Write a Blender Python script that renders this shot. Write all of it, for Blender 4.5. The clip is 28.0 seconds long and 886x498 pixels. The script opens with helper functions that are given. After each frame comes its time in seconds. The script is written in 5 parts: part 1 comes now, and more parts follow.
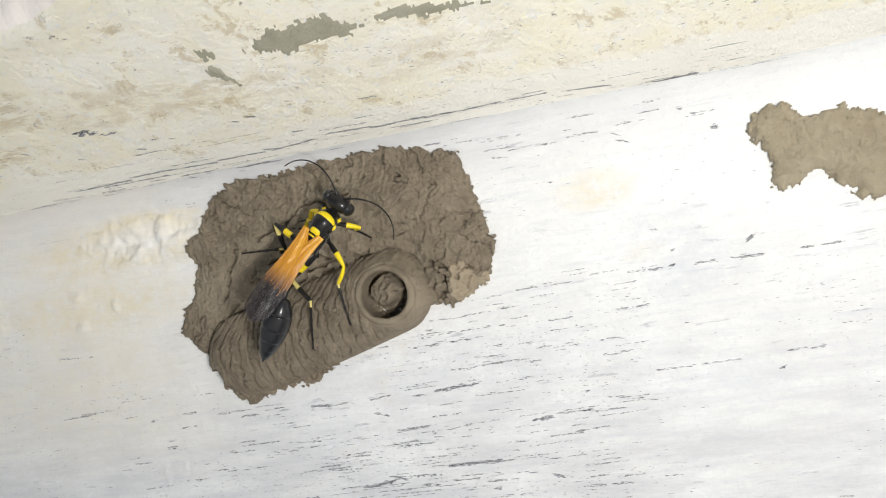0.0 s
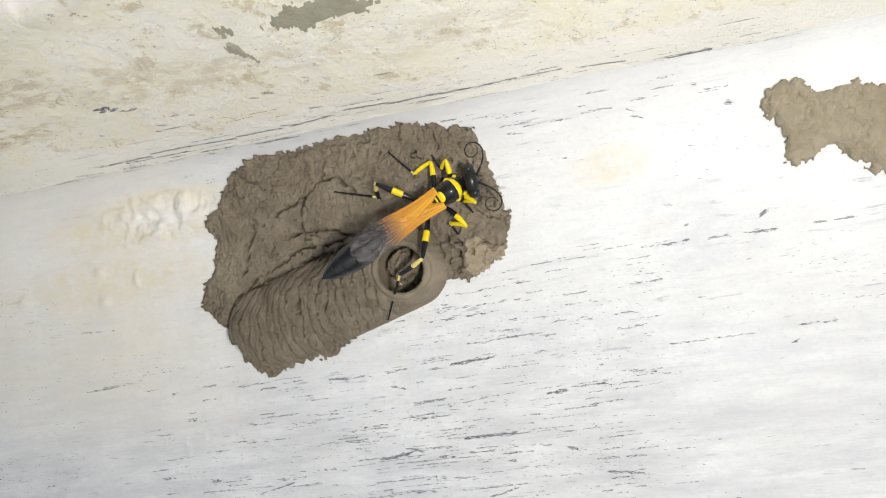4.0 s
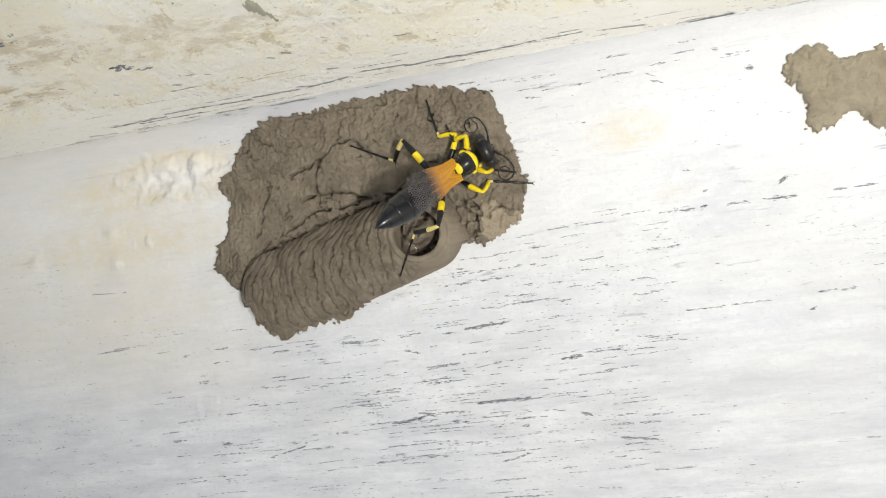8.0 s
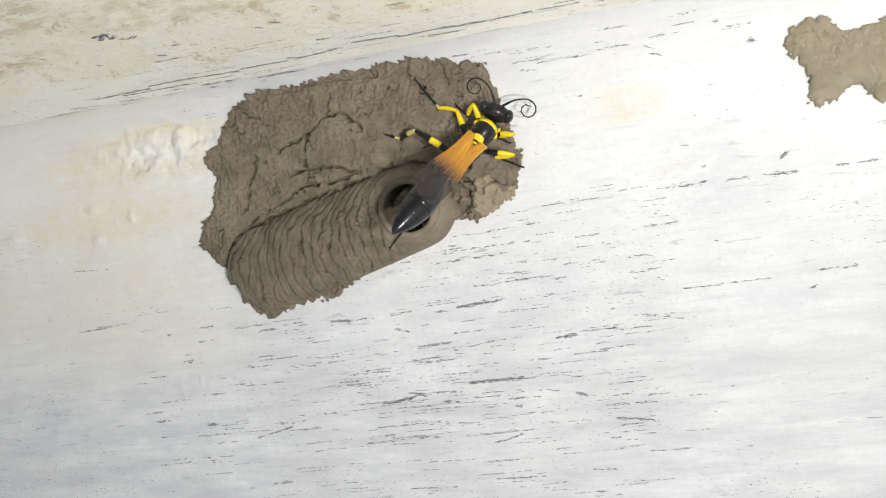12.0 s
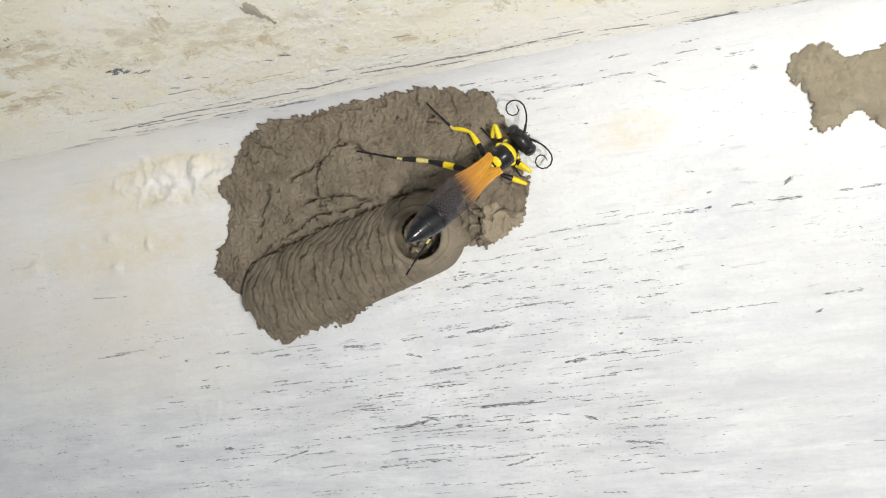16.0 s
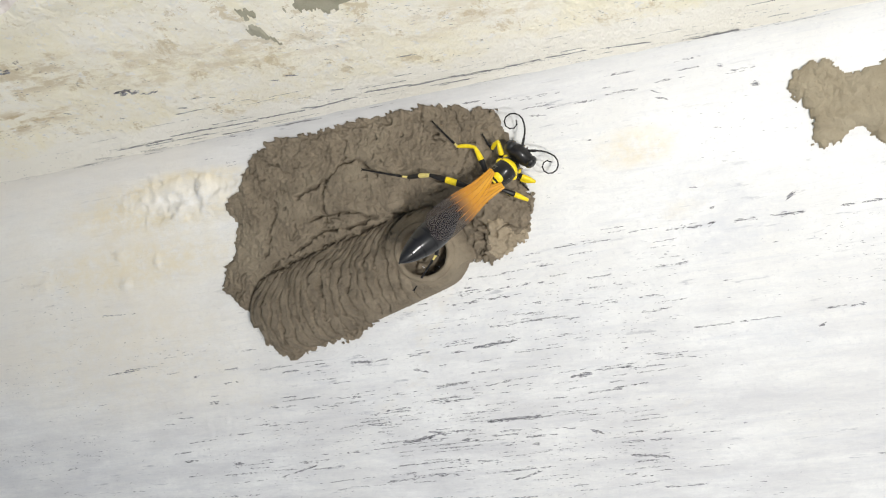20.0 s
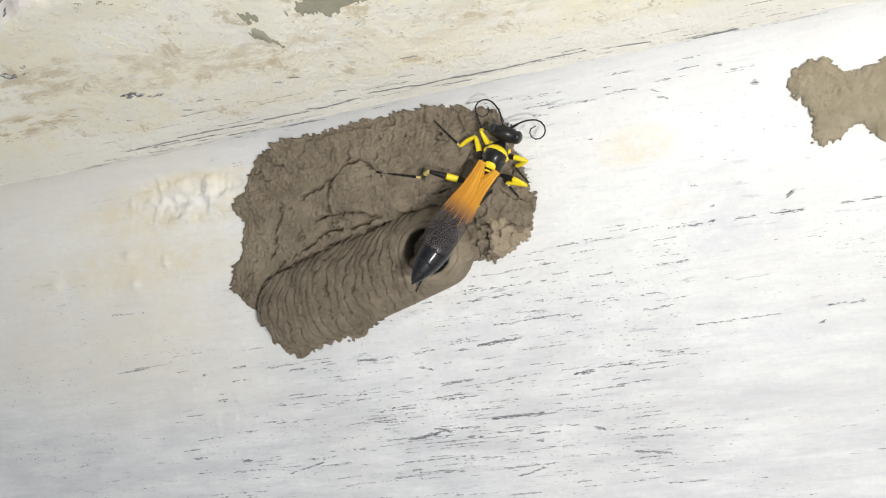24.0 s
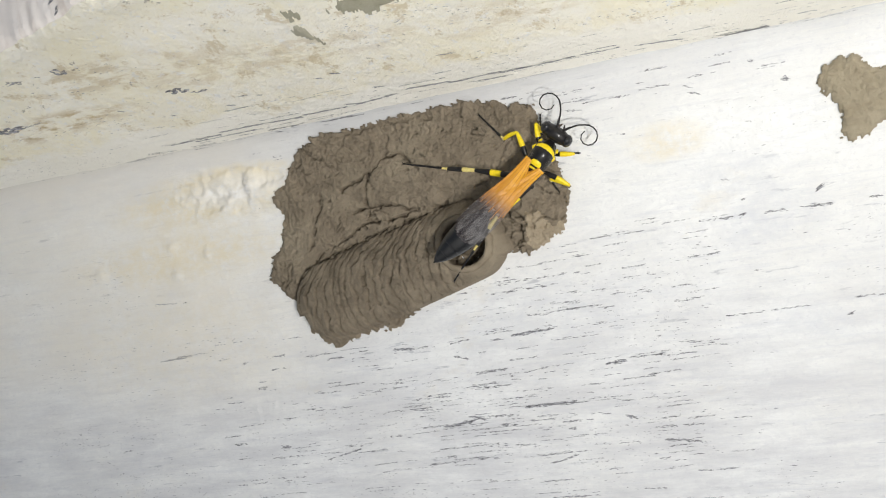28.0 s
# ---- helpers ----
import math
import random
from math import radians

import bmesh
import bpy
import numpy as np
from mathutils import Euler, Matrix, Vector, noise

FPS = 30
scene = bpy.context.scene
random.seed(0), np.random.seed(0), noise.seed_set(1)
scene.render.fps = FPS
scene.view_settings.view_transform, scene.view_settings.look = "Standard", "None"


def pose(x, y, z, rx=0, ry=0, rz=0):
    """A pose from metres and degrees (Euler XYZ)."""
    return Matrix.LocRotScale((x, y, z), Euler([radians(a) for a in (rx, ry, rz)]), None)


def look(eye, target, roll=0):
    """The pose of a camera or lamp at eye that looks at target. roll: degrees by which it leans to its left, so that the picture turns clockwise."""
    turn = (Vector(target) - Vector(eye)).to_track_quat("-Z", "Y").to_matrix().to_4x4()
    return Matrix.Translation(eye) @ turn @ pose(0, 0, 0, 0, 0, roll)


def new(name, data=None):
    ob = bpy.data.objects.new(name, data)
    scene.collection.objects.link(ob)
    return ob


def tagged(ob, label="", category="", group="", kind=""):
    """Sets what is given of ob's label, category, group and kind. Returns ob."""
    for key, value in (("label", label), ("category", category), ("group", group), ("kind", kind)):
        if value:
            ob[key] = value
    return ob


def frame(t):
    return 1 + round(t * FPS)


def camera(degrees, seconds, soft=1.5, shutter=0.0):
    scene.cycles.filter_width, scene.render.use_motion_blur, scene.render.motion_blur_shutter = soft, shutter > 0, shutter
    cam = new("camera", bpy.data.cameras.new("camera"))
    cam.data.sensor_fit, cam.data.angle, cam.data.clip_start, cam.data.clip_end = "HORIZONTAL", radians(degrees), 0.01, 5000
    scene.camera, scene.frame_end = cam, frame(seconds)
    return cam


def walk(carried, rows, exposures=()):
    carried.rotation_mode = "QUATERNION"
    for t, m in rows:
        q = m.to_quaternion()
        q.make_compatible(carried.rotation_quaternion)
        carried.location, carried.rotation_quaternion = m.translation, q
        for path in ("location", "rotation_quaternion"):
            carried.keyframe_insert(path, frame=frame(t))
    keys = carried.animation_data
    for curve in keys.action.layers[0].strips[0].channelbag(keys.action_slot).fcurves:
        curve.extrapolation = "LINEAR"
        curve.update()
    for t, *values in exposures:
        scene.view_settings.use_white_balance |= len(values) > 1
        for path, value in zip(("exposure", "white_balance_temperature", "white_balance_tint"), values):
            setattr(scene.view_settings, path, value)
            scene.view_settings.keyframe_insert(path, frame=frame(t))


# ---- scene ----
cam = camera(40, 28.0, soft=1.1)
walk(cam, [
    (0, pose(0.06035, -0.14855, 0.00223, 91.835, 8.651, 20.980)),
    (0.5, pose(0.05970, -0.14807, 0.00128, 92.001, 8.531, 20.773)),
    (1, pose(0.06021, -0.14842, 0.00172, 91.662, 8.554, 21.145)),
    (1.5, pose(0.06162, -0.14942, 0.00177, 91.979, 8.647, 21.759)),
    (1.7, pose(0.06127, -0.14955, 0.00417, 91.251, 8.360, 21.538)),
    (2, pose(0.06098, -0.14895, 0.00197, 91.483, 8.588, 21.490)),
    (2.5, pose(0.06077, -0.14885, 0.00176, 91.308, 8.593, 21.494)),
    (3, pose(0.06183, -0.14986, 0.00148, 91.427, 8.668, 21.985)),
    (3.5, pose(0.06195, -0.14990, 0.00161, 91.221, 8.625, 22.080)),
    (5.5, pose(0.05954, -0.14978, -0.00007, 90.714, 8.019, 21.742)),
    (6, pose(0.05985, -0.15059, -0.00019, 90.474, 7.943, 22.172)),
    (6.5, pose(0.05951, -0.15175, -0.00048, 90.655, 7.848, 22.318)),
    (7, pose(0.05875, -0.15076, -0.00130, 90.725, 7.654, 22.147)),
    (7.5, pose(0.05829, -0.15052, -0.00086, 90.515, 7.735, 21.887)),
    (8, pose(0.05881, -0.15024, -0.00063, 90.201, 7.747, 21.885)),
    (8.5, pose(0.05907, -0.15031, -0.00107, 90.236, 7.727, 21.932)),
    (9, pose(0.05843, -0.14962, -0.00150, 90.132, 7.580, 21.800)),
    (9.5, pose(0.05818, -0.14976, -0.00185, 90.204, 7.477, 22.009)),
    (10, pose(0.05726, -0.14963, -0.00189, 89.908, 7.340, 21.621)),
    (10.5, pose(0.05580, -0.14801, -0.00231, 89.693, 7.286, 20.861)),
    (11, pose(0.05571, -0.14740, -0.00216, 89.543, 7.266, 20.816)),
    (11.5, pose(0.05565, -0.14748, -0.00170, 89.270, 7.436, 20.794)),
    (13.5, pose(0.05725, -0.14722, -0.00092, 89.683, 7.649, 21.356)),
    (14, pose(0.05768, -0.14763, 0.00039, 89.205, 7.868, 21.487)),
    (14.5, pose(0.05848, -0.14833, 0.00034, 89.577, 7.975, 21.879)),
    (15, pose(0.05812, -0.14843, 0.00048, 89.536, 8.028, 21.744)),
    (15.5, pose(0.05849, -0.14855, 0.00063, 89.655, 8.063, 21.907)),
    (16, pose(0.05893, -0.14850, 0.00085, 89.812, 8.154, 22.168)),
    (16.5, pose(0.05851, -0.14863, 0.00132, 89.686, 8.249, 22.016)),
    (17, pose(0.05882, -0.14761, 0.00145, 90.133, 8.495, 21.950)),
    (17.5, pose(0.06060, -0.14916, 0.00347, 90.367, 8.930, 22.265)),
    (18, pose(0.06074, -0.14955, 0.00266, 90.515, 8.803, 22.560)),
    (18.5, pose(0.06052, -0.14955, 0.00289, 90.126, 8.837, 22.528)),
    (19, pose(0.06082, -0.15002, 0.00314, 90.146, 8.899, 22.650)),
    (19.5, pose(0.06032, -0.14947, 0.00276, 90.087, 8.765, 22.521)),
    (20, pose(0.05979, -0.14972, 0.00240, 90.058, 8.649, 22.479)),
    (20.5, pose(0.05981, -0.14983, 0.00249, 89.853, 8.657, 22.504)),
    (21, pose(0.06023, -0.14899, 0.00273, 89.785, 8.775, 22.586)),
    (21.5, pose(0.06009, -0.14998, 0.00291, 89.974, 8.865, 22.652)),
    (23.5, pose(0.06127, -0.14987, 0.00324, 89.647, 8.958, 22.917)),
    (24, pose(0.06200, -0.15035, 0.00353, 89.631, 9.052, 23.225)),
    (24.5, pose(0.06212, -0.15082, 0.00364, 89.608, 9.026, 23.381)),
    (25, pose(0.06195, -0.15103, 0.00336, 89.646, 8.965, 23.404)),
    (25.5, pose(0.06204, -0.15127, 0.00364, 89.691, 8.953, 23.444)),
    (26, pose(0.06173, -0.15112, 0.00294, 89.750, 8.811, 23.521)),
    (26.5, pose(0.06185, -0.15224, 0.00316, 89.698, 8.815, 23.834)),
    (27, pose(0.06289, -0.15320, 0.00311, 89.722, 8.881, 24.418)),
    (27.5, pose(0.06332, -0.15373, 0.00322, 89.665, 8.854, 24.723)),
    (28, pose(0.06279, -0.15439, 0.00315, 89.660, 8.854, 24.630)),
], exposures=[(0, 0.0), (14, 0.0), (24, 0.0), (28, -0.09)])

# ---- world and light ----
world = bpy.data.worlds.new("sky")
scene.world = world
world.use_nodes = True
wn = world.node_tree.nodes
sky = wn.new("ShaderNodeTexSky")
sky.sky_type = "NISHITA"
sky.sun_disc = False
sky.sun_elevation, sky.sun_rotation = radians(72), 0.0
world.node_tree.links.new(sky.outputs[0], wn["Background"].inputs[0])
wn["Background"].inputs[1].default_value = 0.055


def led(name, place, watts, size):
    data = bpy.data.lights.new(name, "AREA")
    data.shape, data.size, data.energy, data.color = "DISK", size, watts, (1.0, 0.982, 0.945)
    ob = new(name, data)
    data.spread = radians(120)
    ob.matrix_world = look(place, (0.015, 0.0, 0.030))
    return ob


# Sun added high behind the building; the board is in its shade and lit from the bright unseen ground.
sun_data = bpy.data.lights.new("sun", "SUN")
sun_data.energy, sun_data.angle, sun_data.color = 2.2, radians(0.5), (1.0, 0.99, 0.965)
sun = new("sun", sun_data)
sun.matrix_world = look((0.0, 3.09, 9.51), (0.0, 0.0, 0.0))

# A twin-diode work light held close to the wall, out of view.
led("work_light", (0.118, -0.214, -0.046), 0.118, 0.008)
led("work_light", (0.136, -0.202, -0.018), 0.118, 0.008)

# ---- materials ----


def shader(name, rough=0.6, metal=0.0, spec=0.5):
    m = bpy.data.materials.new(name)
    m.use_nodes = True
    nt = m.node_tree
    b = nt.nodes["Principled BSDF"]
    b.inputs["Roughness"].default_value = rough
    b.inputs["Metallic"].default_value = metal
    b.inputs["Specular IOR Level"].default_value = spec
    return m, nt, b


def node(nt, kind, **values):
    n = nt.nodes.new(kind)
    for key, value in values.items():
        n.inputs[key.replace("_", " ")].default_value = value
    return n


def coords(nt, sx=1.0, sy=1.0, sz=1.0, ry=0.0):
    """Object coordinates in millimetres, stretched."""
    tc = nt.nodes.new("ShaderNodeTexCoord")
    mp = nt.nodes.new("ShaderNodeMapping")
    mp.inputs["Scale"].default_value = (1000 * sx, 1000 * sy, 1000 * sz)
    mp.inputs["Rotation"].default_value = (0, radians(ry), 0)
    nt.links.new(tc.outputs["Object"], mp.inputs["Vector"])
    return mp.outputs[0]


def noise_tex(nt, vec, scale, detail=4.0, rough=0.55, warp=0.0):
    n = node(nt, "ShaderNodeTexNoise", Scale=scale, Detail=detail, Roughness=rough, Distortion=warp)
    nt.links.new(vec, n.inputs["Vector"])
    return n.outputs["Fac"]


def ramp(nt, fac, *stops):
    r = nt.nodes.new("ShaderNodeValToRGB")
    els = r.color_ramp.elements
    while len(els) < len(stops):
        els.new(0.5)
    for e, (p, c) in zip(els, stops):
        e.position, e.color = p, (c, c, c, 1) if isinstance(c, (int, float)) else (*c, 1)
    nt.links.new(fac, r.inputs[0])
    return r.outputs[0]


def mix(nt, fac, a, b, kind="MIX"):
    m = nt.nodes.new("ShaderNodeMix")
    m.data_type, m.blend_type = "RGBA", kind
    for sock, v in ((m.inputs[0], fac), (m.inputs[6], a), (m.inputs[7], b)):
        if isinstance(v, bpy.types.NodeSocket):
            nt.links.new(v, sock)
        elif isinstance(v, (int, float)):
            sock.default_value = v
        else:
            sock.default_value = (*v, 1)
    return m.outputs[2]


def math_node(nt, op, a, b=0.0):
    m = nt.nodes.new("ShaderNodeMath")
    m.operation, m.use_clamp = op, True
    for sock, v in ((m.inputs[0], a), (m.inputs[1], b)):
        if isinstance(v, bpy.types.NodeSocket):
            nt.links.new(v, sock)
        else:
            sock.default_value = v
    return m.outputs[0]


def bump(nt, bsdf, height, strength, distance):
    b = node(nt, "ShaderNodeBump", Strength=strength, Distance=distance)
    nt.links.new(height, b.inputs["Height"])
    nt.links.new(b.outputs[0], bsdf.inputs["Normal"])


def make_board_paint():
    m, nt, b = shader("whitewashed_wood", 0.75, 0, 0.3)
    iso = coords(nt)
    grain = coords(nt, 0.10, 1.0, 1.0)
    fine = coords(nt, 0.22, 1.0, 1.0)
    cloud = noise_tex(nt, iso, 0.055, 3)
    base = ramp(nt, cloud, (0.3, (0.76, 0.752, 0.725)), (0.62, (0.835, 0.835, 0.82)))
    # thin bluish washes where the paint is worn along the grain
    wash = noise_tex(nt, grain, 1.0, 9, 0.72)
    base = mix(nt, ramp(nt, wash, (0.50, 0.0), (0.70, 0.5)), base, (0.56, 0.575, 0.625))
    # brush dabs and thin patches of different whites
    dab = noise_tex(nt, coords(nt, 0.55, 1.0, 0.9), 0.42, 6, 0.66, 0.6)
    base = mix(nt, ramp(nt, dab, (0.40, 0.0), (0.47, 0.42), (0.53, 0.10), (0.62, 0.45)), base, (0.70, 0.70, 0.70))
    fleck = noise_tex(nt, coords(nt, 0.7, 1.0, 1.0), 1.9, 5, 0.7)
    base = mix(nt, ramp(nt, fleck, (0.56, 0.0), (0.66, 0.42)), base, (0.60, 0.60, 0.625))
    base = mix(nt, ramp(nt, fleck, (0.30, 0.5), (0.38, 0.0)), base, (0.89, 0.885, 0.87))
    tc = nt.nodes.new("ShaderNodeTexCoord")
    sep = nt.nodes.new("ShaderNodeSeparateXYZ")
    nt.links.new(tc.outputs["Object"], sep.inputs[0])
    low = nt.nodes.new("ShaderNodeMapRange")
    nt.links.new(sep.outputs[2], low.inputs[0])
    for k, v in ((1, 0.004), (2, -0.022), (3, 0.0), (4, 1.0)):
        low.inputs[k].default_value = v
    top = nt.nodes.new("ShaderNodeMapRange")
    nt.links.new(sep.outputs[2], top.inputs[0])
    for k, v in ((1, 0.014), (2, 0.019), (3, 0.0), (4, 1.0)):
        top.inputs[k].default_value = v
    patchy = noise_tex(nt, coords(nt, 0.13, 0.5, 0.7), 0.5, 9, 0.68)
    # grey wash thickening downwards, also painting in the lamps' falloff low on the board
    base = mix(nt, math_node(nt, "MULTIPLY", ramp(nt, patchy, (0.40, 0.08), (0.62, 0.62)), low.outputs[0]), base, (0.53, 0.525, 0.545))
    # shade under the ledge, painted as a patchy grey band, fading to one side
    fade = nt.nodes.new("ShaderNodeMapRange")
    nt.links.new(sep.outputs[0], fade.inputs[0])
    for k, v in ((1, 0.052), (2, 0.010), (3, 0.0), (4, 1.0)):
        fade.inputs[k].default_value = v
    shade_band = math_node(nt, "MULTIPLY", top.outputs[0], fade.outputs[0])
    base = mix(nt, math_node(nt, "MULTIPLY", ramp(nt, patchy, (0.35, 0.40), (0.60, 0.80)), shade_band), base, (0.60, 0.595, 0.595))
    # yellowed places
    yel = noise_tex(nt, coords(nt, 0.6, 1, 1), 0.09, 8, 0.7)
    base = mix(nt, ramp(nt, yel, (0.60, 0.0), (0.76, 0.3)), base, (0.74, 0.63, 0.42))
    # bare grey wood in broken lines
    line = noise_tex(nt, coords(nt, 0.13, 1.0, 1.0), 1.15, 7, 0.68)
    where = noise_tex(nt, coords(nt, 0.45, 1, 1), 0.07, 3)
    thin = math_node(nt, "MULTIPLY", ramp(nt, line, (0.60, 0.0), (0.66, 1.0)), ramp(nt, where, (0.42, 0.0), (0.58, 1.0)))
    base = mix(nt, math_node(nt, "MULTIPLY", thin, 0.62), base, (0.36, 0.365, 0.40))
    side = nt.nodes.new("ShaderNodeMapRange")
    nt.links.new(sep.outputs[0], side.inputs[0])
    for k, v in ((1, -0.024), (2, -0.046), (3, 0.0), (4, 1.0)):
        side.inputs[k].default_value = v
    high = nt.nodes.new("ShaderNodeMapRange")
    nt.links.new(sep.outputs[2], high.inputs[0])
    for k, v in ((1, -0.022), (2, -0.004), (3, 0.0), (4, 1.0)):
        high.inputs[k].default_value = v
    cream = math_node(nt, "MULTIPLY", math_node(nt, "MULTIPLY", side.outputs[0], high.outputs[0]), ramp(nt, noise_tex(nt, coords(nt, 0.5, 1, 1), 0.10, 6, 0.65), (0.30, 0.15), (0.60, 0.62)))
    base = mix(nt, cream, base, (0.76, 0.71, 0.62))
    # rust-yellow blotches where damp came through, one whiter place, and greyish smudges of thin paint
    for cx, cz, rx, rz, much in ((25.5, 11.5, 6.5, 3.2, 0.45), (-45, 15.0, 22, 5.0, 0.7), (-52, 7, 26, 5.0, 0.5), (-40, 17.5, 12, 2.4, 0.6), (-55, -6, 30, 12.0, 0.2), (-41, 15.8, 10, 3.0, -0.9), (33.0, 5.5, 9, 5.0, 1.5), (38.5, 0.5, 7, 4.5, 1.55), (33.5, -1.5, 4, 4.0, 1.5), (41, -14, 6, 3.0, 1.5), (8, -9, 16, 6.0, 1.35)):
        tc = nt.nodes.new("ShaderNodeTexCoord")
        mp = nt.nodes.new("ShaderNodeMapping")
        mp.inputs["Location"].default_value = (-cx / rx, 0, -cz / rz)
        mp.inputs["Scale"].default_value = (1000 / rx, 0, 1000 / rz)
        nt.links.new(tc.outputs["Object"], mp.inputs["Vector"])
        gr = nt.nodes.new("ShaderNodeTexGradient")
        gr.gradient_type = "SPHERICAL"
        nt.links.new(mp.outputs[0], gr.inputs[0])
        blot = math_node(nt, "MULTIPLY", ramp(nt, gr.outputs[1], (0.0, 0.0), (0.6, 1.0)), ramp(nt, noise_tex(nt, coords(nt, 0.7, 1, 1), 0.55, 9, 0.72), (0.36, 0.0), (0.60, abs(much) % 1.0)))
        base = mix(nt, blot, base, (0.86, 0.85, 0.835) if much < 0 else (0.74, 0.63, 0.40) if much < 1 else (0.62, 0.63, 0.66))
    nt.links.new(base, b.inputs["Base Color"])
    h = mix(nt, 0.5, mix(nt, 0.5, noise_tex(nt, fine, 1.6, 8, 0.7), noise_tex(nt, iso, 2.2, 6, 0.7)), line)
    bump(nt, b, mix(nt, 0.3, h, dab), 0.55, 0.0008)
    return m


def make_plaster():
    m, nt, b = shader("stained_plaster", 0.85, 0, 0.25)
    iso = coords(nt)
    base = ramp(nt, noise_tex(nt, iso, 0.06, 4), (0.3, (0.92, 0.885, 0.79)), (0.65, (0.97, 0.94, 0.86)))
    stain = noise_tex(nt, coords(nt, 0.9, 0.67, 1), 0.13, 10, 0.72, 0.5)
    # the yellowing begins some way out from the corner, with a ragged border
    tc = nt.nodes.new("ShaderNodeTexCoord")
    sep = nt.nodes.new("ShaderNodeSeparateXYZ")
    nt.links.new(tc.outputs["Object"], sep.inputs[0])
    out = math_node(nt, "MULTIPLY", sep.outputs[1], -1000 / 34.0)
    border = math_node(nt, "ADD", out, math_node(nt, "MULTIPLY", noise_tex(nt, coords(nt, 0.7, 0.80, 1), 0.11, 8, 0.7), 0.38))
    aged = ramp(nt, border, (0.42, 0.0), (0.47, 1.0))
    wash = noise_tex(nt, coords(nt, 0.10, 1.0, 1.0), 1.0, 9, 0.72)
    base = mix(nt, ramp(nt, wash, (0.52, 0.0), (0.72, 0.18)), base, (0.66, 0.655, 0.65))
    base = mix(nt, math_node(nt, "MULTIPLY", ramp(nt, stain, (0.40, 0.08), (0.64, 0.6)), aged), base, (0.93, 0.85, 0.60))
    ochre = noise_tex(nt, coords(nt, 0.75, 0.67, 1), 0.26, 10, 0.76, 0.3)
    base = mix(nt, math_node(nt, "MULTIPLY", ramp(nt, ochre, (0.57, 0.0), (0.61, 0.6)), aged), base, (0.58, 0.47, 0.28))
    fleck = noise_tex(nt, coords(nt, 0.8, 0.72, 1), 0.8, 6, 0.7)
    base = mix(nt, math_node(nt, "MULTIPLY", ramp(nt, fleck, (0.58, 0.0), (0.64, 0.8)), aged), base, (0.88, 0.87, 0.83))
    for cx, cy, rx, ry, much in ((-62, -15.0, 19, 3.1, 0.9), (-44, -22.4, 20, 3.7, 0.55), (-21, -18.0, 22, 4.3, 0.4), (-78, -21.1, 13, 3.7, 0.5), (9, -16.2, 20, 3.7, 0.3)):
        mp = nt.nodes.new("ShaderNodeMapping")
        mp.inputs["Location"].default_value = (-cx / rx, -cy / ry, 0)
        mp.inputs["Scale"].default_value = (1000 / rx, 1000 / ry, 0)
        nt.links.new(tc.outputs["Object"], mp.inputs["Vector"])
        gr = nt.nodes.new("ShaderNodeTexGradient")
        gr.gradient_type = "SPHERICAL"
        nt.links.new(mp.outputs[0], gr.inputs[0])
        rust = math_node(nt, "MULTIPLY", ramp(nt, gr.outputs[1], (0.0, 0.0), (0.5, 1.0)), ramp(nt, noise_tex(nt, coords(nt, 0.35, 0.80, 1), 0.45, 9, 0.72), (0.48, 0.0), (0.57, much)))
        base = mix(nt, rust, base, (0.56, 0.44, 0.25))
    crumb = noise_tex(nt, coords(nt, 0.9, 0.80, 1), 1.15, 7, 0.74)
    base = mix(nt, math_node(nt, "MULTIPLY", ramp(nt, crumb, (0.58, 0.0), (0.65, 0.40)), aged), base, (0.66, 0.56, 0.38))
    base = mix(nt, ramp(nt, crumb, (0.33, 0.45), (0.42, 0.0)), base, (0.93, 0.915, 0.88))
    pit = noise_tex(nt, coords(nt, 0.8, 0.80, 1), 0.6, 6, 0.68)
    base = mix(nt, math_node(nt, "MULTIPLY", ramp(nt, pit, (0.65, 0.0), (0.69, 0.75)), aged), base, (0.25, 0.22, 0.18))
    nt.links.new(base, b.inputs["Base Color"])
    bump(nt, b, mix(nt, 0.4, noise_tex(nt, coords(nt, 1, 0.96, 1), 0.6, 9, 0.76), pit), 0.8, 0.0012)
    return m


def make_mud(name, low, high, dry):
    m, nt, b = shader(name, 0.78, 0, 0.28)
    iso = coords(nt)
    base = ramp(nt, noise_tex(nt, iso, 0.45, 6, 0.6), (0.3, low), (0.68, high))
    base = mix(nt, ramp(nt, noise_tex(nt, iso, 0.085, 3), (0.52, 0.0), (0.72, 0.8)), base, dry)
    grit = noise_tex(nt, iso, 4.5, 4, 0.7)
    base = mix(nt, ramp(nt, grit, (0.60, 0.0), (0.72, 0.45)), base, tuple(c * 0.45 for c in low))
    nt.links.new(base, b.inputs["Base Color"])
    bump(nt, b, mix(nt, 0.4, noise_tex(nt, iso, 1.6, 9, 0.74), grit), 0.95, 0.0007)
    return m


def make_plain(name, colour, rough=0.5, spec=0.5, var=0.15, scale=2.0, coat=0.0):
    m, nt, b = shader(name, rough, 0, spec)
    f = noise_tex(nt, coords(nt), scale, 4, 0.6)
    base = ramp(nt, f, (0.3, tuple(c * (1 - var) for c in colour)), (0.7, tuple(min(1, c * (1 + var)) for c in colour)))
    nt.links.new(base, b.inputs["Base Color"])
    b.inputs["Coat Weight"].default_value = coat
    b.inputs["Coat Roughness"].default_value = 0.17
    bump(nt, b, noise_tex(nt, coords(nt), scale * 1.5, 2, 0.5), 0.12, 0.0001)
    return m


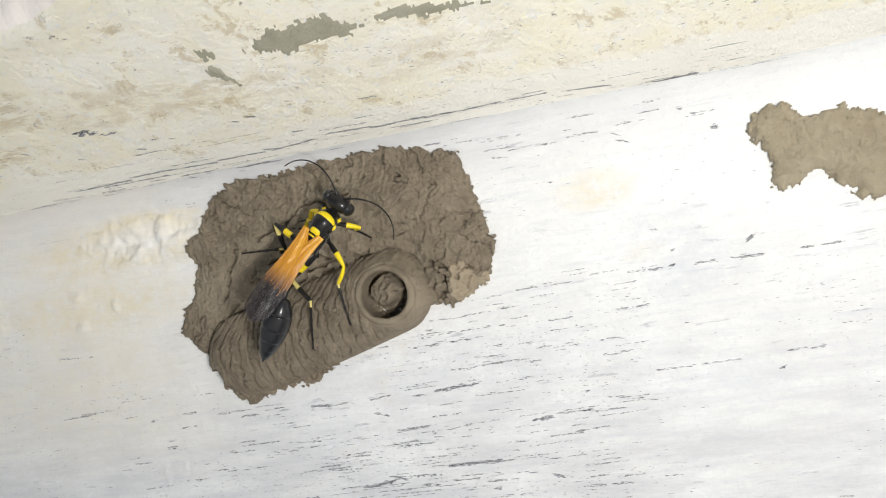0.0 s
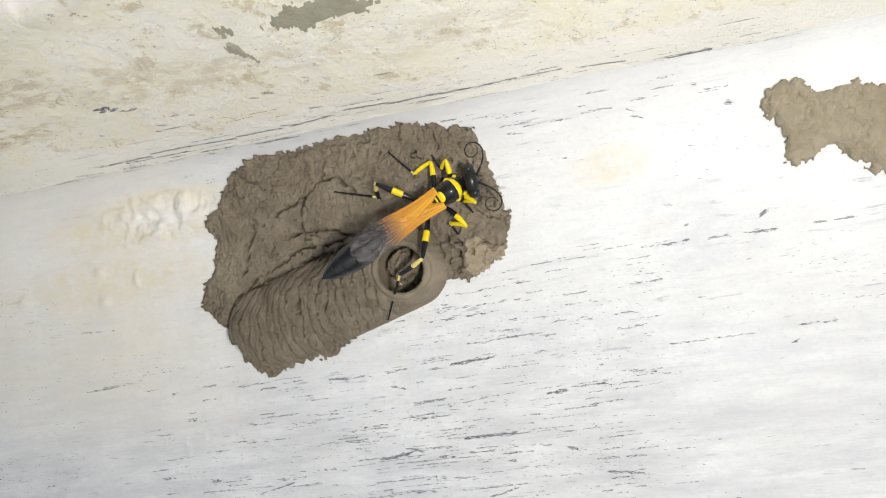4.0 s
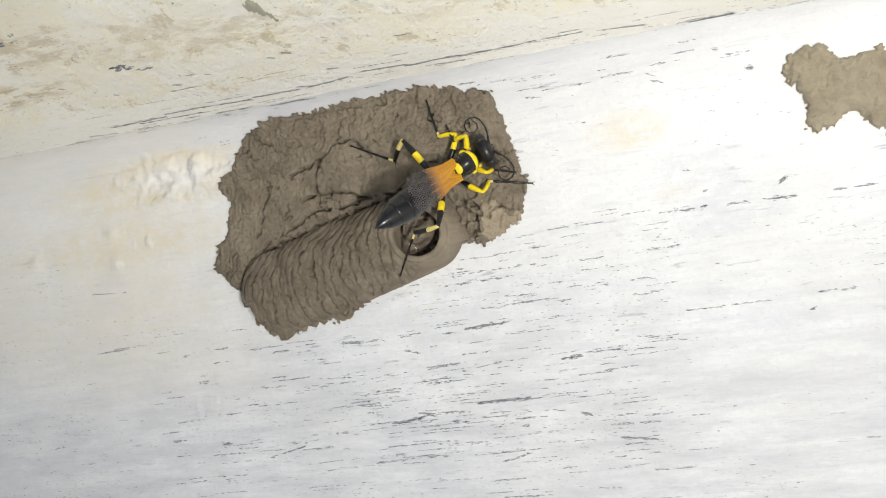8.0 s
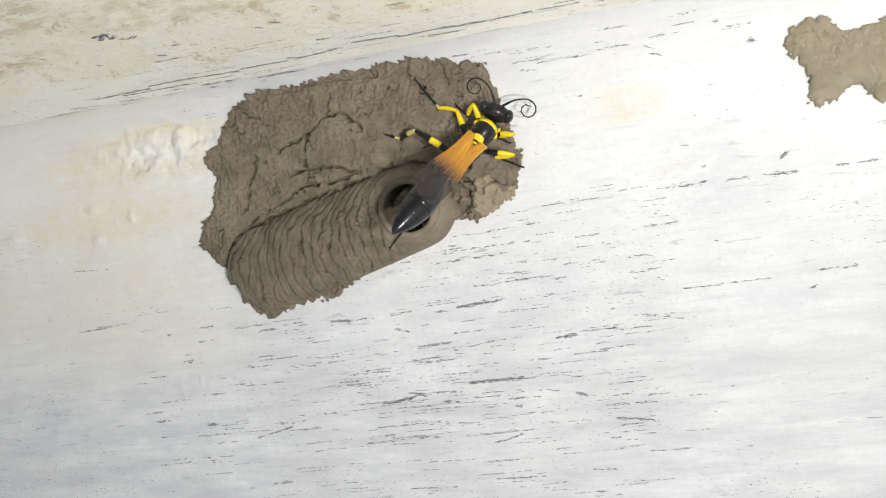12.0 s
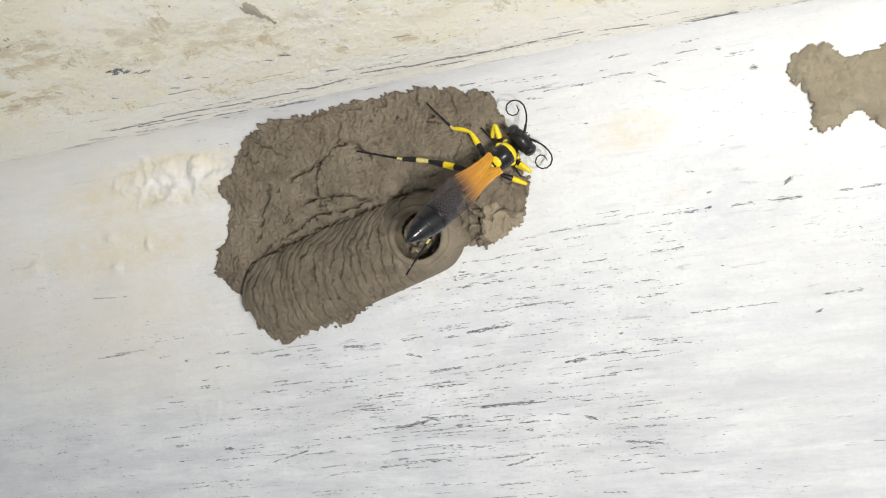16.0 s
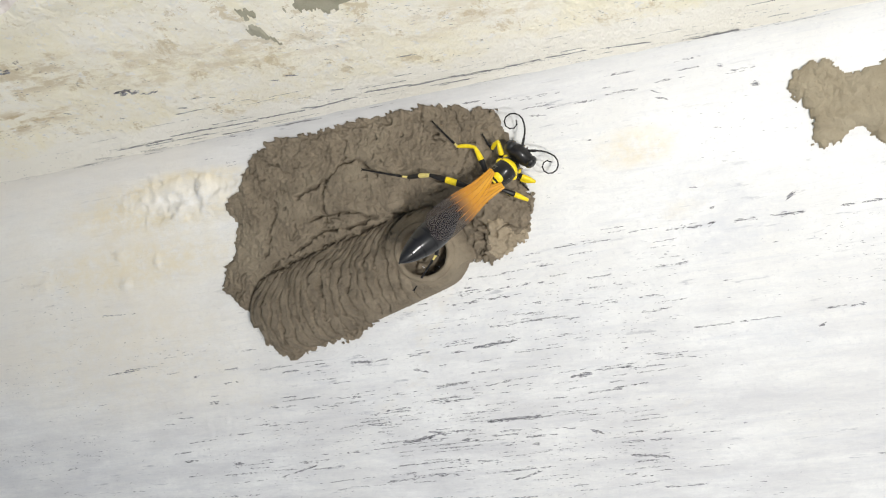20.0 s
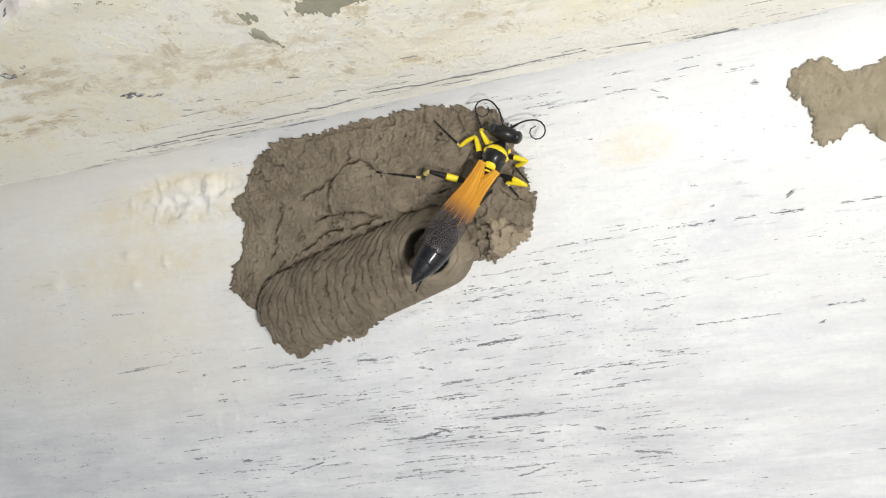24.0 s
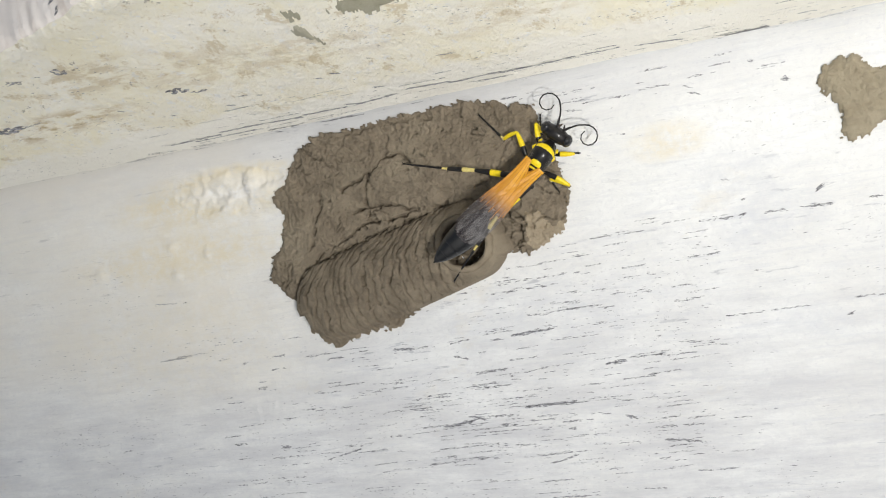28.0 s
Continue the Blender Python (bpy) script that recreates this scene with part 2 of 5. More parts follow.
def make_wing_film():
    m, nt, b = shader("amber_wing", 0.36, 0, 0.45)
    tc = nt.nodes.new("ShaderNodeTexCoord")
    sep = nt.nodes.new("ShaderNodeSeparateXYZ")
    nt.links.new(tc.outputs["Object"], sep.inputs[0])
    along = math_node(nt, "MULTIPLY", sep.outputs[0], -1000 / 13.6)
    tint = ramp(nt, along, (0.0, (0.78, 0.40, 0.028)), (0.42, (0.56, 0.25, 0.022)), (0.55, (0.24, 0.12, 0.05)), (0.64, (0.045, 0.038, 0.04)))
    vary = noise_tex(nt, coords(nt, 0.16, 0.8, 1), 0.9, 2)
    tint = mix(nt, ramp(nt, vary, (0.38, 0.0), (0.68, 0.6)), tint, (0.62, 0.48, 0.42), "MULTIPLY")
    nt.links.new(tint, b.inputs["Base Color"])
    clear = ramp(nt, along, (0.0, 0.96), (0.44, 0.92), (0.56, 0.74), (0.66, 0.60), (1.0, 0.62))
    nt.links.new(clear, b.inputs["Alpha"])
    bump(nt, b, mix(nt, 0.45, vary, noise_tex(nt, coords(nt, 0.6, 1, 1), 1.7, 3, 0.6)), 0.9, 0.0005)
    return m


def make_bare():
    """Bare wood and thin grey paint: every grain has its own grey."""
    m, nt, b = shader("bare_grey_wood", 0.9, 0, 0.2)
    own = nt.nodes.new("ShaderNodeNewGeometry").outputs["Random Per Island"]
    tone = ramp(nt, own, (0.0, (0.075, 0.075, 0.08)), (0.35, (0.155, 0.155, 0.165)), (0.7, (0.29, 0.29, 0.31)), (1.0, (0.50, 0.50, 0.53)))
    base = mix(nt, ramp(nt, noise_tex(nt, coords(nt), 1.5, 4, 0.6), (0.35, 0.0), (0.65, 0.4)), tone, (0.26, 0.255, 0.26))
    nt.links.new(base, b.inputs["Base Color"])
    return m


def make_fascia():
    m, nt, b = shader("pinkish_whitewash", 0.85, 0, 0.25)
    base = ramp(nt, noise_tex(nt, coords(nt), 0.09, 5), (0.3, (0.80, 0.725, 0.665)), (0.68, (0.89, 0.835, 0.785)))
    run = noise_tex(nt, coords(nt, 1.0, 1.0, 0.16), 0.45, 6, 0.65)
    base = mix(nt, ramp(nt, run, (0.52, 0.0), (0.70, 0.5)), base, (0.62, 0.52, 0.44))
    pit = noise_tex(nt, coords(nt, 1, 1, 0.7), 0.6, 5, 0.6)
    base = mix(nt, ramp(nt, pit, (0.67, 0.0), (0.71, 0.7)), base, (0.27, 0.24, 0.22))
    nt.links.new(base, b.inputs["Base Color"])
    bump(nt, b, mix(nt, 0.4, noise_tex(nt, coords(nt), 0.8, 8, 0.7), pit), 0.5, 0.0008)
    return m


M_BOARD, M_PLASTER, M_FASCIA = make_board_paint(), make_plaster(), make_fascia()
M_MUD = make_mud("damp_mud", (0.200, 0.162, 0.115), (0.320, 0.263, 0.190), (0.375, 0.315, 0.228))
M_CRUST = make_mud("drying_mud", (0.36, 0.292, 0.203), (0.475, 0.392, 0.28), (0.52, 0.44, 0.32))
M_DRYMUD = make_mud("dry_mud", (0.37, 0.31, 0.215), (0.47, 0.405, 0.29), (0.50, 0.435, 0.32))
M_SMEAR = make_mud("mud_smear", (0.38, 0.36, 0.265), (0.48, 0.455, 0.35), (0.54, 0.51, 0.41))
# unseen ground, kept pale so that sunlight bounces up to the ledge
M_GROUND = make_plain("pale_bounce_ground", (0.66, 0.648, 0.61), 0.9, 0.2, 0.2, 0.02)
M_BARE = make_bare()
M_BLACK = make_plain("black_cuticle", (0.009, 0.008, 0.008), 0.45, 0.25, 0.3, 3.0, 0.3)
M_GASTER = make_plain("glossy_black_cuticle", (0.008, 0.008, 0.009), 0.55, 0.2, 0.3, 1.0, 0.7)
M_YELLOW = make_plain("yellow_cuticle", (0.82, 0.62, 0.015), 0.42, 0.4, 0.12, 2.5)
M_PALE = make_plain("pale_yellow_cuticle", (0.70, 0.58, 0.20), 0.5, 0.4, 0.15, 2.5)
M_BROWN = make_plain("dark_brown_cuticle", (0.045, 0.028, 0.018), 0.4, 0.4, 0.3, 3.0)
M_HAIR = make_plain("grey_down", (0.20, 0.185, 0.16), 0.8, 0.2, 0.3, 6.0)
M_WING = make_wing_film()

# ---- mesh helpers (millimetres in, metres out) ----


def link_mesh(name, verts, faces, mats, index=None, smooth=True):
    me = bpy.data.meshes.new(name)
    me.from_pydata([(x * 0.001, y * 0.001, z * 0.001) for x, y, z in verts], [], faces)
    for m in mats if isinstance(mats, (list, tuple)) else [mats]:
        me.materials.append(m)
    if index is not None:
        me.polygons.foreach_set("material_index", index)
    me.polygons.foreach_set("use_smooth", [smooth] * len(faces))
    me.update()
    return new(name, me)


def part(ob, parent, label=""):
    ob.parent = parent
    return tagged(ob, label)


def loft(rings, n=16, bulge=None):
    """Rings of (centre, half width, half height, mat) along local x; returns verts, faces, material index."""
    verts, faces, idx = [], [], []
    for (x, y, z), ry, rz, _ in rings:
        for k in range(n):
            a = 2 * math.pi * k / n
            verts.append((x, y + ry * math.cos(a), z + rz * math.sin(a)))
    for i in range(len(rings) - 1):
        for k in range(n):
            k2 = (k + 1) % n
            faces.append((i * n + k, i * n + k2, (i + 1) * n + k2, (i + 1) * n + k))
            idx.append(rings[i][3])
    faces.append(tuple(range(n - 1, -1, -1)))
    faces.append(tuple((len(rings) - 1) * n + k for k in range(n)))
    idx += [rings[0][3], rings[-1][3]]
    return verts, faces, idx


def spindle(length, profile, mats, name, n=12, bow=0.0, steps=20):
    """A limb along +x: profile maps 0..1 to (half width, half height, mat)."""
    rings = []
    for i in range(steps + 1):
        u = i / steps
        w, h, m = profile(u)
        rings.append(((u * length, 0, bow * math.sin(math.pi * u)), max(w, 0.01), max(h, 0.01), m))
    v, f, k = loft(rings, n)
    return link_mesh(name, v, f, mats, k)


def fbm(x, y, z=0.0, octaves=4):
    return noise.fractal(Vector((x, y, z)), 1.0, 2.0, octaves)


# ---- setting: board wall and plastered ledge over it ----


def spaced(lo, hi, step):
    return list(np.arange(lo, hi + step * 0.5, step))


XS = [-700, -400, -220, -140] + spaced(-100, -53.0, 0.7) + spaced(-52.4, -32, 0.3) + spaced(-31.4, 82, 0.7) + [120, 220, 400, 700]
LEDGE_Z, LEDGE_RISE, LEDGE_OUT = 21.2, 0.5, 26.4
# the rounded corner under the ledge: radius, height of its centre, height where it runs into the ledge
FILLET, FILLET_Z, FILLET_TOP = 6.0, 17.49, 22.86


def board_relief(x, z):
    h = 0.16 * fbm(x * 0.035, z * 0.5, 2.0, 4) + 0.12 * fbm(x * 0.2, z * 0.25, 5.0, 3)
    # flaking lumps of old paint beside the nest
    g = math.exp(-(((x + 41) / 8) ** 2 + ((z - 15.8) / 2.6) ** 2))
    if g > 0.02:
        for size, seed, rise in ((0.13, 9.0, 0.38), (0.30, 12.0, 0.28), (0.65, 15.0, 0.20)):
            q = fbm(x * size, z * size * 1.25, seed, 4)
            h += min(1.0, 2.2 * g) * rise * min(1.0, max(0.0, (q + 0.02) / 0.14)) * (1 + 0.5 * q)
    # small raised flecks in the paint
    f = fbm(x * 0.55, z * 0.6, 44.0, 2)
    h += 0.35 * max(0.0, f - 0.42)
    # a few drops of paint
    for px, pz, size in ((-53.9, 8.8, 0.75), (-68.3, 6.4, 0.8), (-53.6, 4.4, 0.75), (-47.5, 7.0, 0.5)):
        if abs(x - px) < 3 and abs(z - pz) < 3:
            h += 0.55 * math.exp(-(((x - px) / size) ** 2 + ((z - pz) / size) ** 2))
    # the corner under the ledge is rounded with old paint
    if z > FILLET_TOP:
        return h + (z - LEDGE_Z) / LEDGE_RISE - 0.3
    c = max(0.0, z - FILLET_Z)
    return h * (1 - 0.8 * c / FILLET) + FILLET - math.sqrt(FILLET ** 2 - c * c)


def make_wall():
    zs = [-700, -400, -200, -90, -60] + spaced(-44, 9.4, 0.6) + spaced(10, 17, 0.3) + [FILLET_Z + FILLET * math.sin(radians(a)) for a in range(2, 64, 3)] + [23.2, 24.0]
    verts, faces = [], []
    for z in zs:
        for x in XS:
            near = -105 < x < 90 and z > -60
            verts.append((x, -board_relief(x, z) if near else 0.0, z))
    nx, nz = len(XS), len(zs)
    for j in range(nz - 1):
        for i in range(nx - 1):
            a = j * nx + i
            faces.append((a, a + 1, a + nx + 1, a + nx))
    base = len(verts)
    for x, z in ((XS[0], zs[0]), (XS[-1], zs[0]), (XS[-1], zs[-1]), (XS[0], zs[-1])):
        verts.append((x, 110.0, z))
    c = (0, nx - 1, nz * nx - 1, (nz - 1) * nx)
    faces.append((base, base + 3, base + 2, base + 1))
    faces.append(tuple(reversed(range(nx))) + (base, base + 1))
    faces.append(tuple((nz - 1) * nx + i for i in range(nx)) + (base + 2, base + 3))
    faces.append(tuple(j * nx for j in range(nz)) + (base + 3, base))
    faces.append(tuple(j * nx + nx - 1 for j in reversed(range(nz))) + (base + 1, base + 2))
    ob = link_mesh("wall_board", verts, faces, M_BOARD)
    return tagged(ob, "whitewashed weathered board wall with bare grey grain streaks", "wall", kind="structure")


LEDGE_TURN = LEDGE_Z + LEDGE_RISE * (LEDGE_OUT - 3)


def widen(x, d):
    """The ledge grows deeper along the wall: how much further out its point d lies."""
    return d * min(0.8, max(0.0, (x + 76) * 0.0085))


def ledge_surface(x, d, z):
    """The rough face of the ledge over the point d out from the board at height z."""
    if not (-105 < x < 90 and z < 70):
        return (x, -d, z)
    n1 = (0.4 * fbm(x * 0.05, d * 0.12, z * 0.12 + 3, 4) + 0.13 * fbm(x * 0.3, d * 0.45, z * 0.4, 3)) * min(1.0, max(0.0, (d - 3.0) / 9.0))
    wide = widen(x, d)
    edge = math.exp(-((d - LEDGE_OUT) ** 2 + (z - LEDGE_TURN) ** 2) / 30) * 0.9 * fbm(x * 0.16, d * 0.1, 1.0, 4)
    up = z <= LEDGE_TURN + 1
    return (x, -(d + wide + (0 if up else n1) + edge), z + wide * LEDGE_RISE + (n1 if up else 0) + edge * 0.4)


def make_ledge():
    prof = [(-6.0, LEDGE_Z - 1.0)] + [(d, LEDGE_Z + LEDGE_RISE * d) for d in spaced(-1.0, LEDGE_OUT - 3, 0.7)]
    for k in range(1, 8):
        a = k / 8 * math.pi / 2
        prof.append((LEDGE_OUT - 3 + 3 * math.sin(a), LEDGE_TURN + 3 * (1 - math.cos(a))))
    prof += [(LEDGE_OUT, z) for z in spaced(LEDGE_TURN + 3.2, LEDGE_TURN + 30, 0.8)] + [(LEDGE_OUT, 120), (LEDGE_OUT, 420)]
    verts, faces = [ledge_surface(x, d, z) for d, z in prof for x in XS], []
    nx, np_ = len(XS), len(prof)
    for j in range(np_ - 1):
        for i in range(nx - 1):
            a = j * nx + i
            faces.append((a, a + 1, a + nx + 1, a + nx))
    base = len(verts)
    for x, z in ((XS[0], 24.0), (XS[-1], 24.0), (XS[-1], 420.0), (XS[0], 420.0)):
        verts.append((x, 110.0, z))
    faces.append((base, base + 3, base + 2, base + 1))
    faces.append(tuple(reversed(range(nx))) + (base, base + 1))
    faces.append(tuple((np_ - 1) * nx + i for i in range(nx)) + (base + 2, base + 3))
    faces.append(tuple(j * nx for j in range(np_)) + (base + 3, base))
    faces.append(tuple(j * nx + nx - 1 for j in reversed(range(np_))) + (base + 1, base + 2))
    turn = sum(1 for d, z in prof if z <= LEDGE_TURN + 1.2)
    index = [1 if j >= turn else 0 for j in range(np_ - 1) for i in range(nx - 1)] + [0] * 5
    ob = link_mesh("wall_ledge", verts, faces, [M_PLASTER, M_FASCIA], index)
    return tagged(ob, "overhanging plaster ledge, white with ochre stains and pits", "ledge", kind="structure")


wall = make_wall()
ledge = make_ledge()


# Out of view: a reflector for the sun, brightening the ledge from below.
def make_ground():
    line = [-40000, -16000, -7000, -3500] + spaced(-2400, 2400, 300) + [3500, 7000, 16000, 40000]
    n, verts, faces = len(line) - 1, [], []
    for j, y in enumerate(reversed(line)):
        for i, x in enumerate(line):
            verts.append((x, y, -700 + 4 * fbm(i * 0.7, j * 0.7, 2.0, 3)))
    for j in range(n):
        for i in range(n):
            a = j * (n + 1) + i
            faces.append((a, a + n + 1, a + n + 2, a + 1))
    ob = link_mesh("ground", verts, faces, M_GROUND)
    return tagged(ob, "unseen pale ground below the board wall, added to bounce light up", "ground", kind="structure")


make_ground()

# ---- worn places: bare grey wood showing through the paint ----


def on_board(x, z):
    return (x, -board_relief(x, z) - 0.035, z)


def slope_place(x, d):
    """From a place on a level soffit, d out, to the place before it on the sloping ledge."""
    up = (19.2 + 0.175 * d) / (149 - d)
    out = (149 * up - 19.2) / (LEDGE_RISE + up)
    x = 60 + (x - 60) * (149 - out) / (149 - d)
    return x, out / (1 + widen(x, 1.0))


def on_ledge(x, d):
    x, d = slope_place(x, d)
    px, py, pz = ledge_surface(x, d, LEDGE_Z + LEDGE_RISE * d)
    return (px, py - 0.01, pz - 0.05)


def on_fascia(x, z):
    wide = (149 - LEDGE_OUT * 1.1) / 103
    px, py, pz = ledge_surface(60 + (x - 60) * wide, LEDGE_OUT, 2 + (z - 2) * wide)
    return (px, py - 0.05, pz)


wall_losses, ledge_losses = ([], []), ([], [])
rng = random.Random(7)


def sliver(store, put, x, z, length, width, slope):
    """One ragged grain of bare wood, long along the grain."""
    verts, faces = store
    n = rng.choice((2, 3, 4))
    top, low = [], []
    for i in range(n + 1):
        u = i / n
        w = width * (0.25 if i in (0, n) else 1) * rng.uniform(0.5, 1.15)
        px, pz = x + (u - 0.5) * length, z + (u - 0.5) * length * slope + rng.uniform(-0.45, 0.45) * width
        top.append(put(px, pz + w / 2))
        low.append(put(px, pz - w / 2))
    b = len(verts)
    verts += low + top
    faces += [(b + i, b + i + 1, b + n + 2 + i, b + n + 1 + i) for i in range(n)]


def streaks(store, put, rows):
    """Broken dark lines from one end to the other; the last number is how heavy."""
    for x0, z0, x1, z1, heavy in rows:
        ln = math.hypot(x1 - x0, z1 - z0)
        slope = (z1 - z0) / (x1 - x0 if abs(x1 - x0) > 0.6 else 0.6)
        phase = rng.uniform(0, 50)
        count = max(4, int(ln * (6 + 2.6 * heavy)))
        for _ in range(count):
            u = rng.random()
            x, z = x0 + (x1 - x0) * u, z0 + (z1 - z0) * u
            if ln > 1.5 and fbm(u * ln * 0.55 + phase, phase, 0, 3) < rng.uniform(-0.35, 0.15) - 0.03 * heavy:
                continue
            sliver(store, put, x, z + rng.gauss(0, 0.03 + 0.02 * heavy), rng.uniform(0.18, 0.75) * (0.8 + 0.1 * heavy), rng.uniform(0.03, 0.075) + 0.011 * heavy, max(-0.4, min(0.4, slope)))


def blot(store, put, x, z, half_long, half_high, count):
    """A dark spot: overlapping grains."""
    for _ in range(count):
        a, r = rng.uniform(0, 6.28), math.sqrt(rng.random())
        sliver(store, put, x + half_long * r * math.cos(a), z + half_high * r * math.sin(a), rng.uniform(0.25, 0.6) * half_long, rng.uniform(0.3, 0.6) * half_high, 0.1)


streaks(wall_losses, on_board, [(-9.3, -11.2, -6.3, -10.8, 2), (-3.1, -11.3, -1.3, -11.3, 2), (0.1, -11.0, 6.7, -10.6, 4), (-18.2, -11.1, -15.3, -11.2, 4), (-15.3, -11.2, -11.9, -11.3, 1), (-9.0, -13.0, -6.8, -13.5, 2), (-7.6, -15.9, -1.3, -15.4, 2), (1.0, -16.2, 6.3, -15.6, 1), (12.7, -16.1, 15.4, -16.0, 4), (15.9, -15.6, 21.0, -15.6, 2), (-19.2, -15.8, -17.4, -15.9, 2), (-12.7, -18.4, -6.4, -18.6, 1), (8.5, -18.6, 12.0, -18.7, 1)])
streaks(wall_losses, on_board, [(0.6, -20.9, 3.8, -20.8, 4), (3.8, -20.8, 7.9, -20.8, 5), (-12.1, -22.7, -7.4, -22.2, 4), (-8.1, -21.6, -5.5, -22.1, 4), (-5.5, -21.7, -1.5, -21.8, 2), (-3.4, -23.0, -1.0, -23.3, 3), (14.6, -23.3, 15.7, -23.6, 4), (18.1, -25.1, 24.6, -25.1, 2), (19.3, -26.8, 23.9, -27.3, 3), (-39.5, -23.8, -38.1, -23.7, 4), (-49.5, -21.5, -43.4, -21.2, 1), (-44.0, -10.5, -42.0, -10.2, 2), (-38.5, -10.0, -36.6, -9.9, 2), (-29.3, -11.3, -26.5, -11.3, 2)])
streaks(wall_losses, on_board, [(-42.3, -14.5, -40.1, -14.4, 1), (6.4, -24.4, 7.2, -24.4, 3), (-14.1, -27.0, -11.1, -27.0, 2), (-7.4, -27.7, -4.8, -27.6, 3), (-31.9, -26.1, -26.1, -24.9, 2), (-69.6, -22.4, -65.2, -22.1, 2), (-47.7, -22.8, -45.7, -22.7, 2), (2.9, -28.9, 7.0, -28.0, 2), (-18.1, -19.4, -13.7, -19.3, 1), (-25.9, -23.4, -18.7, -23.5, 1), (-58.9, 0.3, -52.7, -0.1, 1), (-11.2, -4.2, -5.3, -4.4, 1), (-2.1, -5.0, 6.0, -4.9, 2), (-0.2, -3.7, 10.9, -3.6, 1)])
streaks(wall_losses, on_board, [(27.9, 0.7, 30.3, 0.7, 2), (30.3, 0.7, 32.3, 0.6, 3), (33.1, 0.6, 33.7, 0.8, 4), (36.2, 0.6, 38.9, 0.6, 2), (40.6, 0.6, 44.2, 0.5, 3), (48.6, 0.6, 50.0, 0.6, 2), (50.9, 0.6, 53.6, 0.6, 2), (40.8, 16.5, 41.3, 16.5, 6), (42.7, 2.4, 43.5, 2.9, 4), (29.0, 17.1, 30.4, 16.6, 2), (28.4, 18.1, 29.6, 17.5, 1), (36.9, 19.5, 37.8, 19.3, 2), (31.5, 5.5, 32.2, 5.3, 2), (33.4, 2.6, 34.0, 2.7, 2), (44.3, -13.2, 44.7, -13.0, 4), (28.3, -15.2, 30.4, -15.2, 2), (12.2, -5.3, 13.1, -7.2, 2), (12.8, 17.8, 14.6, 17.4, 2), (19.7, 13.4, 20.1, 13.3, 4), (29.5, -11.7, 39.8, -11.5, 1), (45.1, -11.1, 49.6, -11.1, 2)])
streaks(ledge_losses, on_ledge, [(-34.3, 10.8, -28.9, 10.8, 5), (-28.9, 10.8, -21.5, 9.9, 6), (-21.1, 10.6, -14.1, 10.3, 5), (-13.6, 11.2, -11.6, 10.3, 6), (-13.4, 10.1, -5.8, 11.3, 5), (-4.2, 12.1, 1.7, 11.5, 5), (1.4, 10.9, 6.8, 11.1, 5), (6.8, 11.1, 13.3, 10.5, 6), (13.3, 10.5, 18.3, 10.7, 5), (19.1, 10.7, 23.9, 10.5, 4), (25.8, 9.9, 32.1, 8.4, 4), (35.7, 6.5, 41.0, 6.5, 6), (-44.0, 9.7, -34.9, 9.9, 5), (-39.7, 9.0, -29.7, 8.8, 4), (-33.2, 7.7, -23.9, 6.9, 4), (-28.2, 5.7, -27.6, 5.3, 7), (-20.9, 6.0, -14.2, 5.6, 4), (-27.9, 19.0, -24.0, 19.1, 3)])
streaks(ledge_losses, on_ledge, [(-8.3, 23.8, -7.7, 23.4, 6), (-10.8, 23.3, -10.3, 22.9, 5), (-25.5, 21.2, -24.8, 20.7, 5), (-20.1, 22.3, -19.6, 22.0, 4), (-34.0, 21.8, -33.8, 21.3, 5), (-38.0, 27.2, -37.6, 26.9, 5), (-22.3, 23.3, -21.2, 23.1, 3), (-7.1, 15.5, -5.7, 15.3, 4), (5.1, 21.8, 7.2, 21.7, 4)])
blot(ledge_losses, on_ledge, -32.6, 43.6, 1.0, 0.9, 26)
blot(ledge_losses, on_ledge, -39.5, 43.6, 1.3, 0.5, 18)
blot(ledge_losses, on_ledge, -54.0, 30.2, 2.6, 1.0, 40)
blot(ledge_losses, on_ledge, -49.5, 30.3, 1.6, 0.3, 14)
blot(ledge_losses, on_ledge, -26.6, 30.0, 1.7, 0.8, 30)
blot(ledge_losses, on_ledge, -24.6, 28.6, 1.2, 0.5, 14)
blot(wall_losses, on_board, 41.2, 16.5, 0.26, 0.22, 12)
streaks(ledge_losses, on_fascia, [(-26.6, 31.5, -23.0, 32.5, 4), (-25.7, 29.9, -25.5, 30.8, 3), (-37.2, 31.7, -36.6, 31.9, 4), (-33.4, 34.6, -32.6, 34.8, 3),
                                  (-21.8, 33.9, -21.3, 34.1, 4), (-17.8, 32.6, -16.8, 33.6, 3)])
# many short worn lines along the grain, most of them low on the board
for _ in range(420):
    x, z = rng.gauss(0, 28), rng.gauss(-23, 10)
    if x > 26 and rng.random() < 0.8:
        continue
    if -42 < z < 4 and not (x < 3 and z > -6):
        ln = rng.uniform(1.0, 6.5)
        streaks(wall_losses, on_board, [(x, z, x + ln, z + ln * rng.gauss(0.015, 0.02), rng.choice((0, 0, 0, 1)))])
for _ in range(60):
    x, z = rng.uniform(-4, 26), rng.uniform(-9, 2)
    ln = rng.uniform(0.6, 4)
    streaks(wall_losses, on_board, [(x, z, x + ln, z + ln * rng.gauss(0.02, 0.02), rng.choice((0, 0, 1)))])
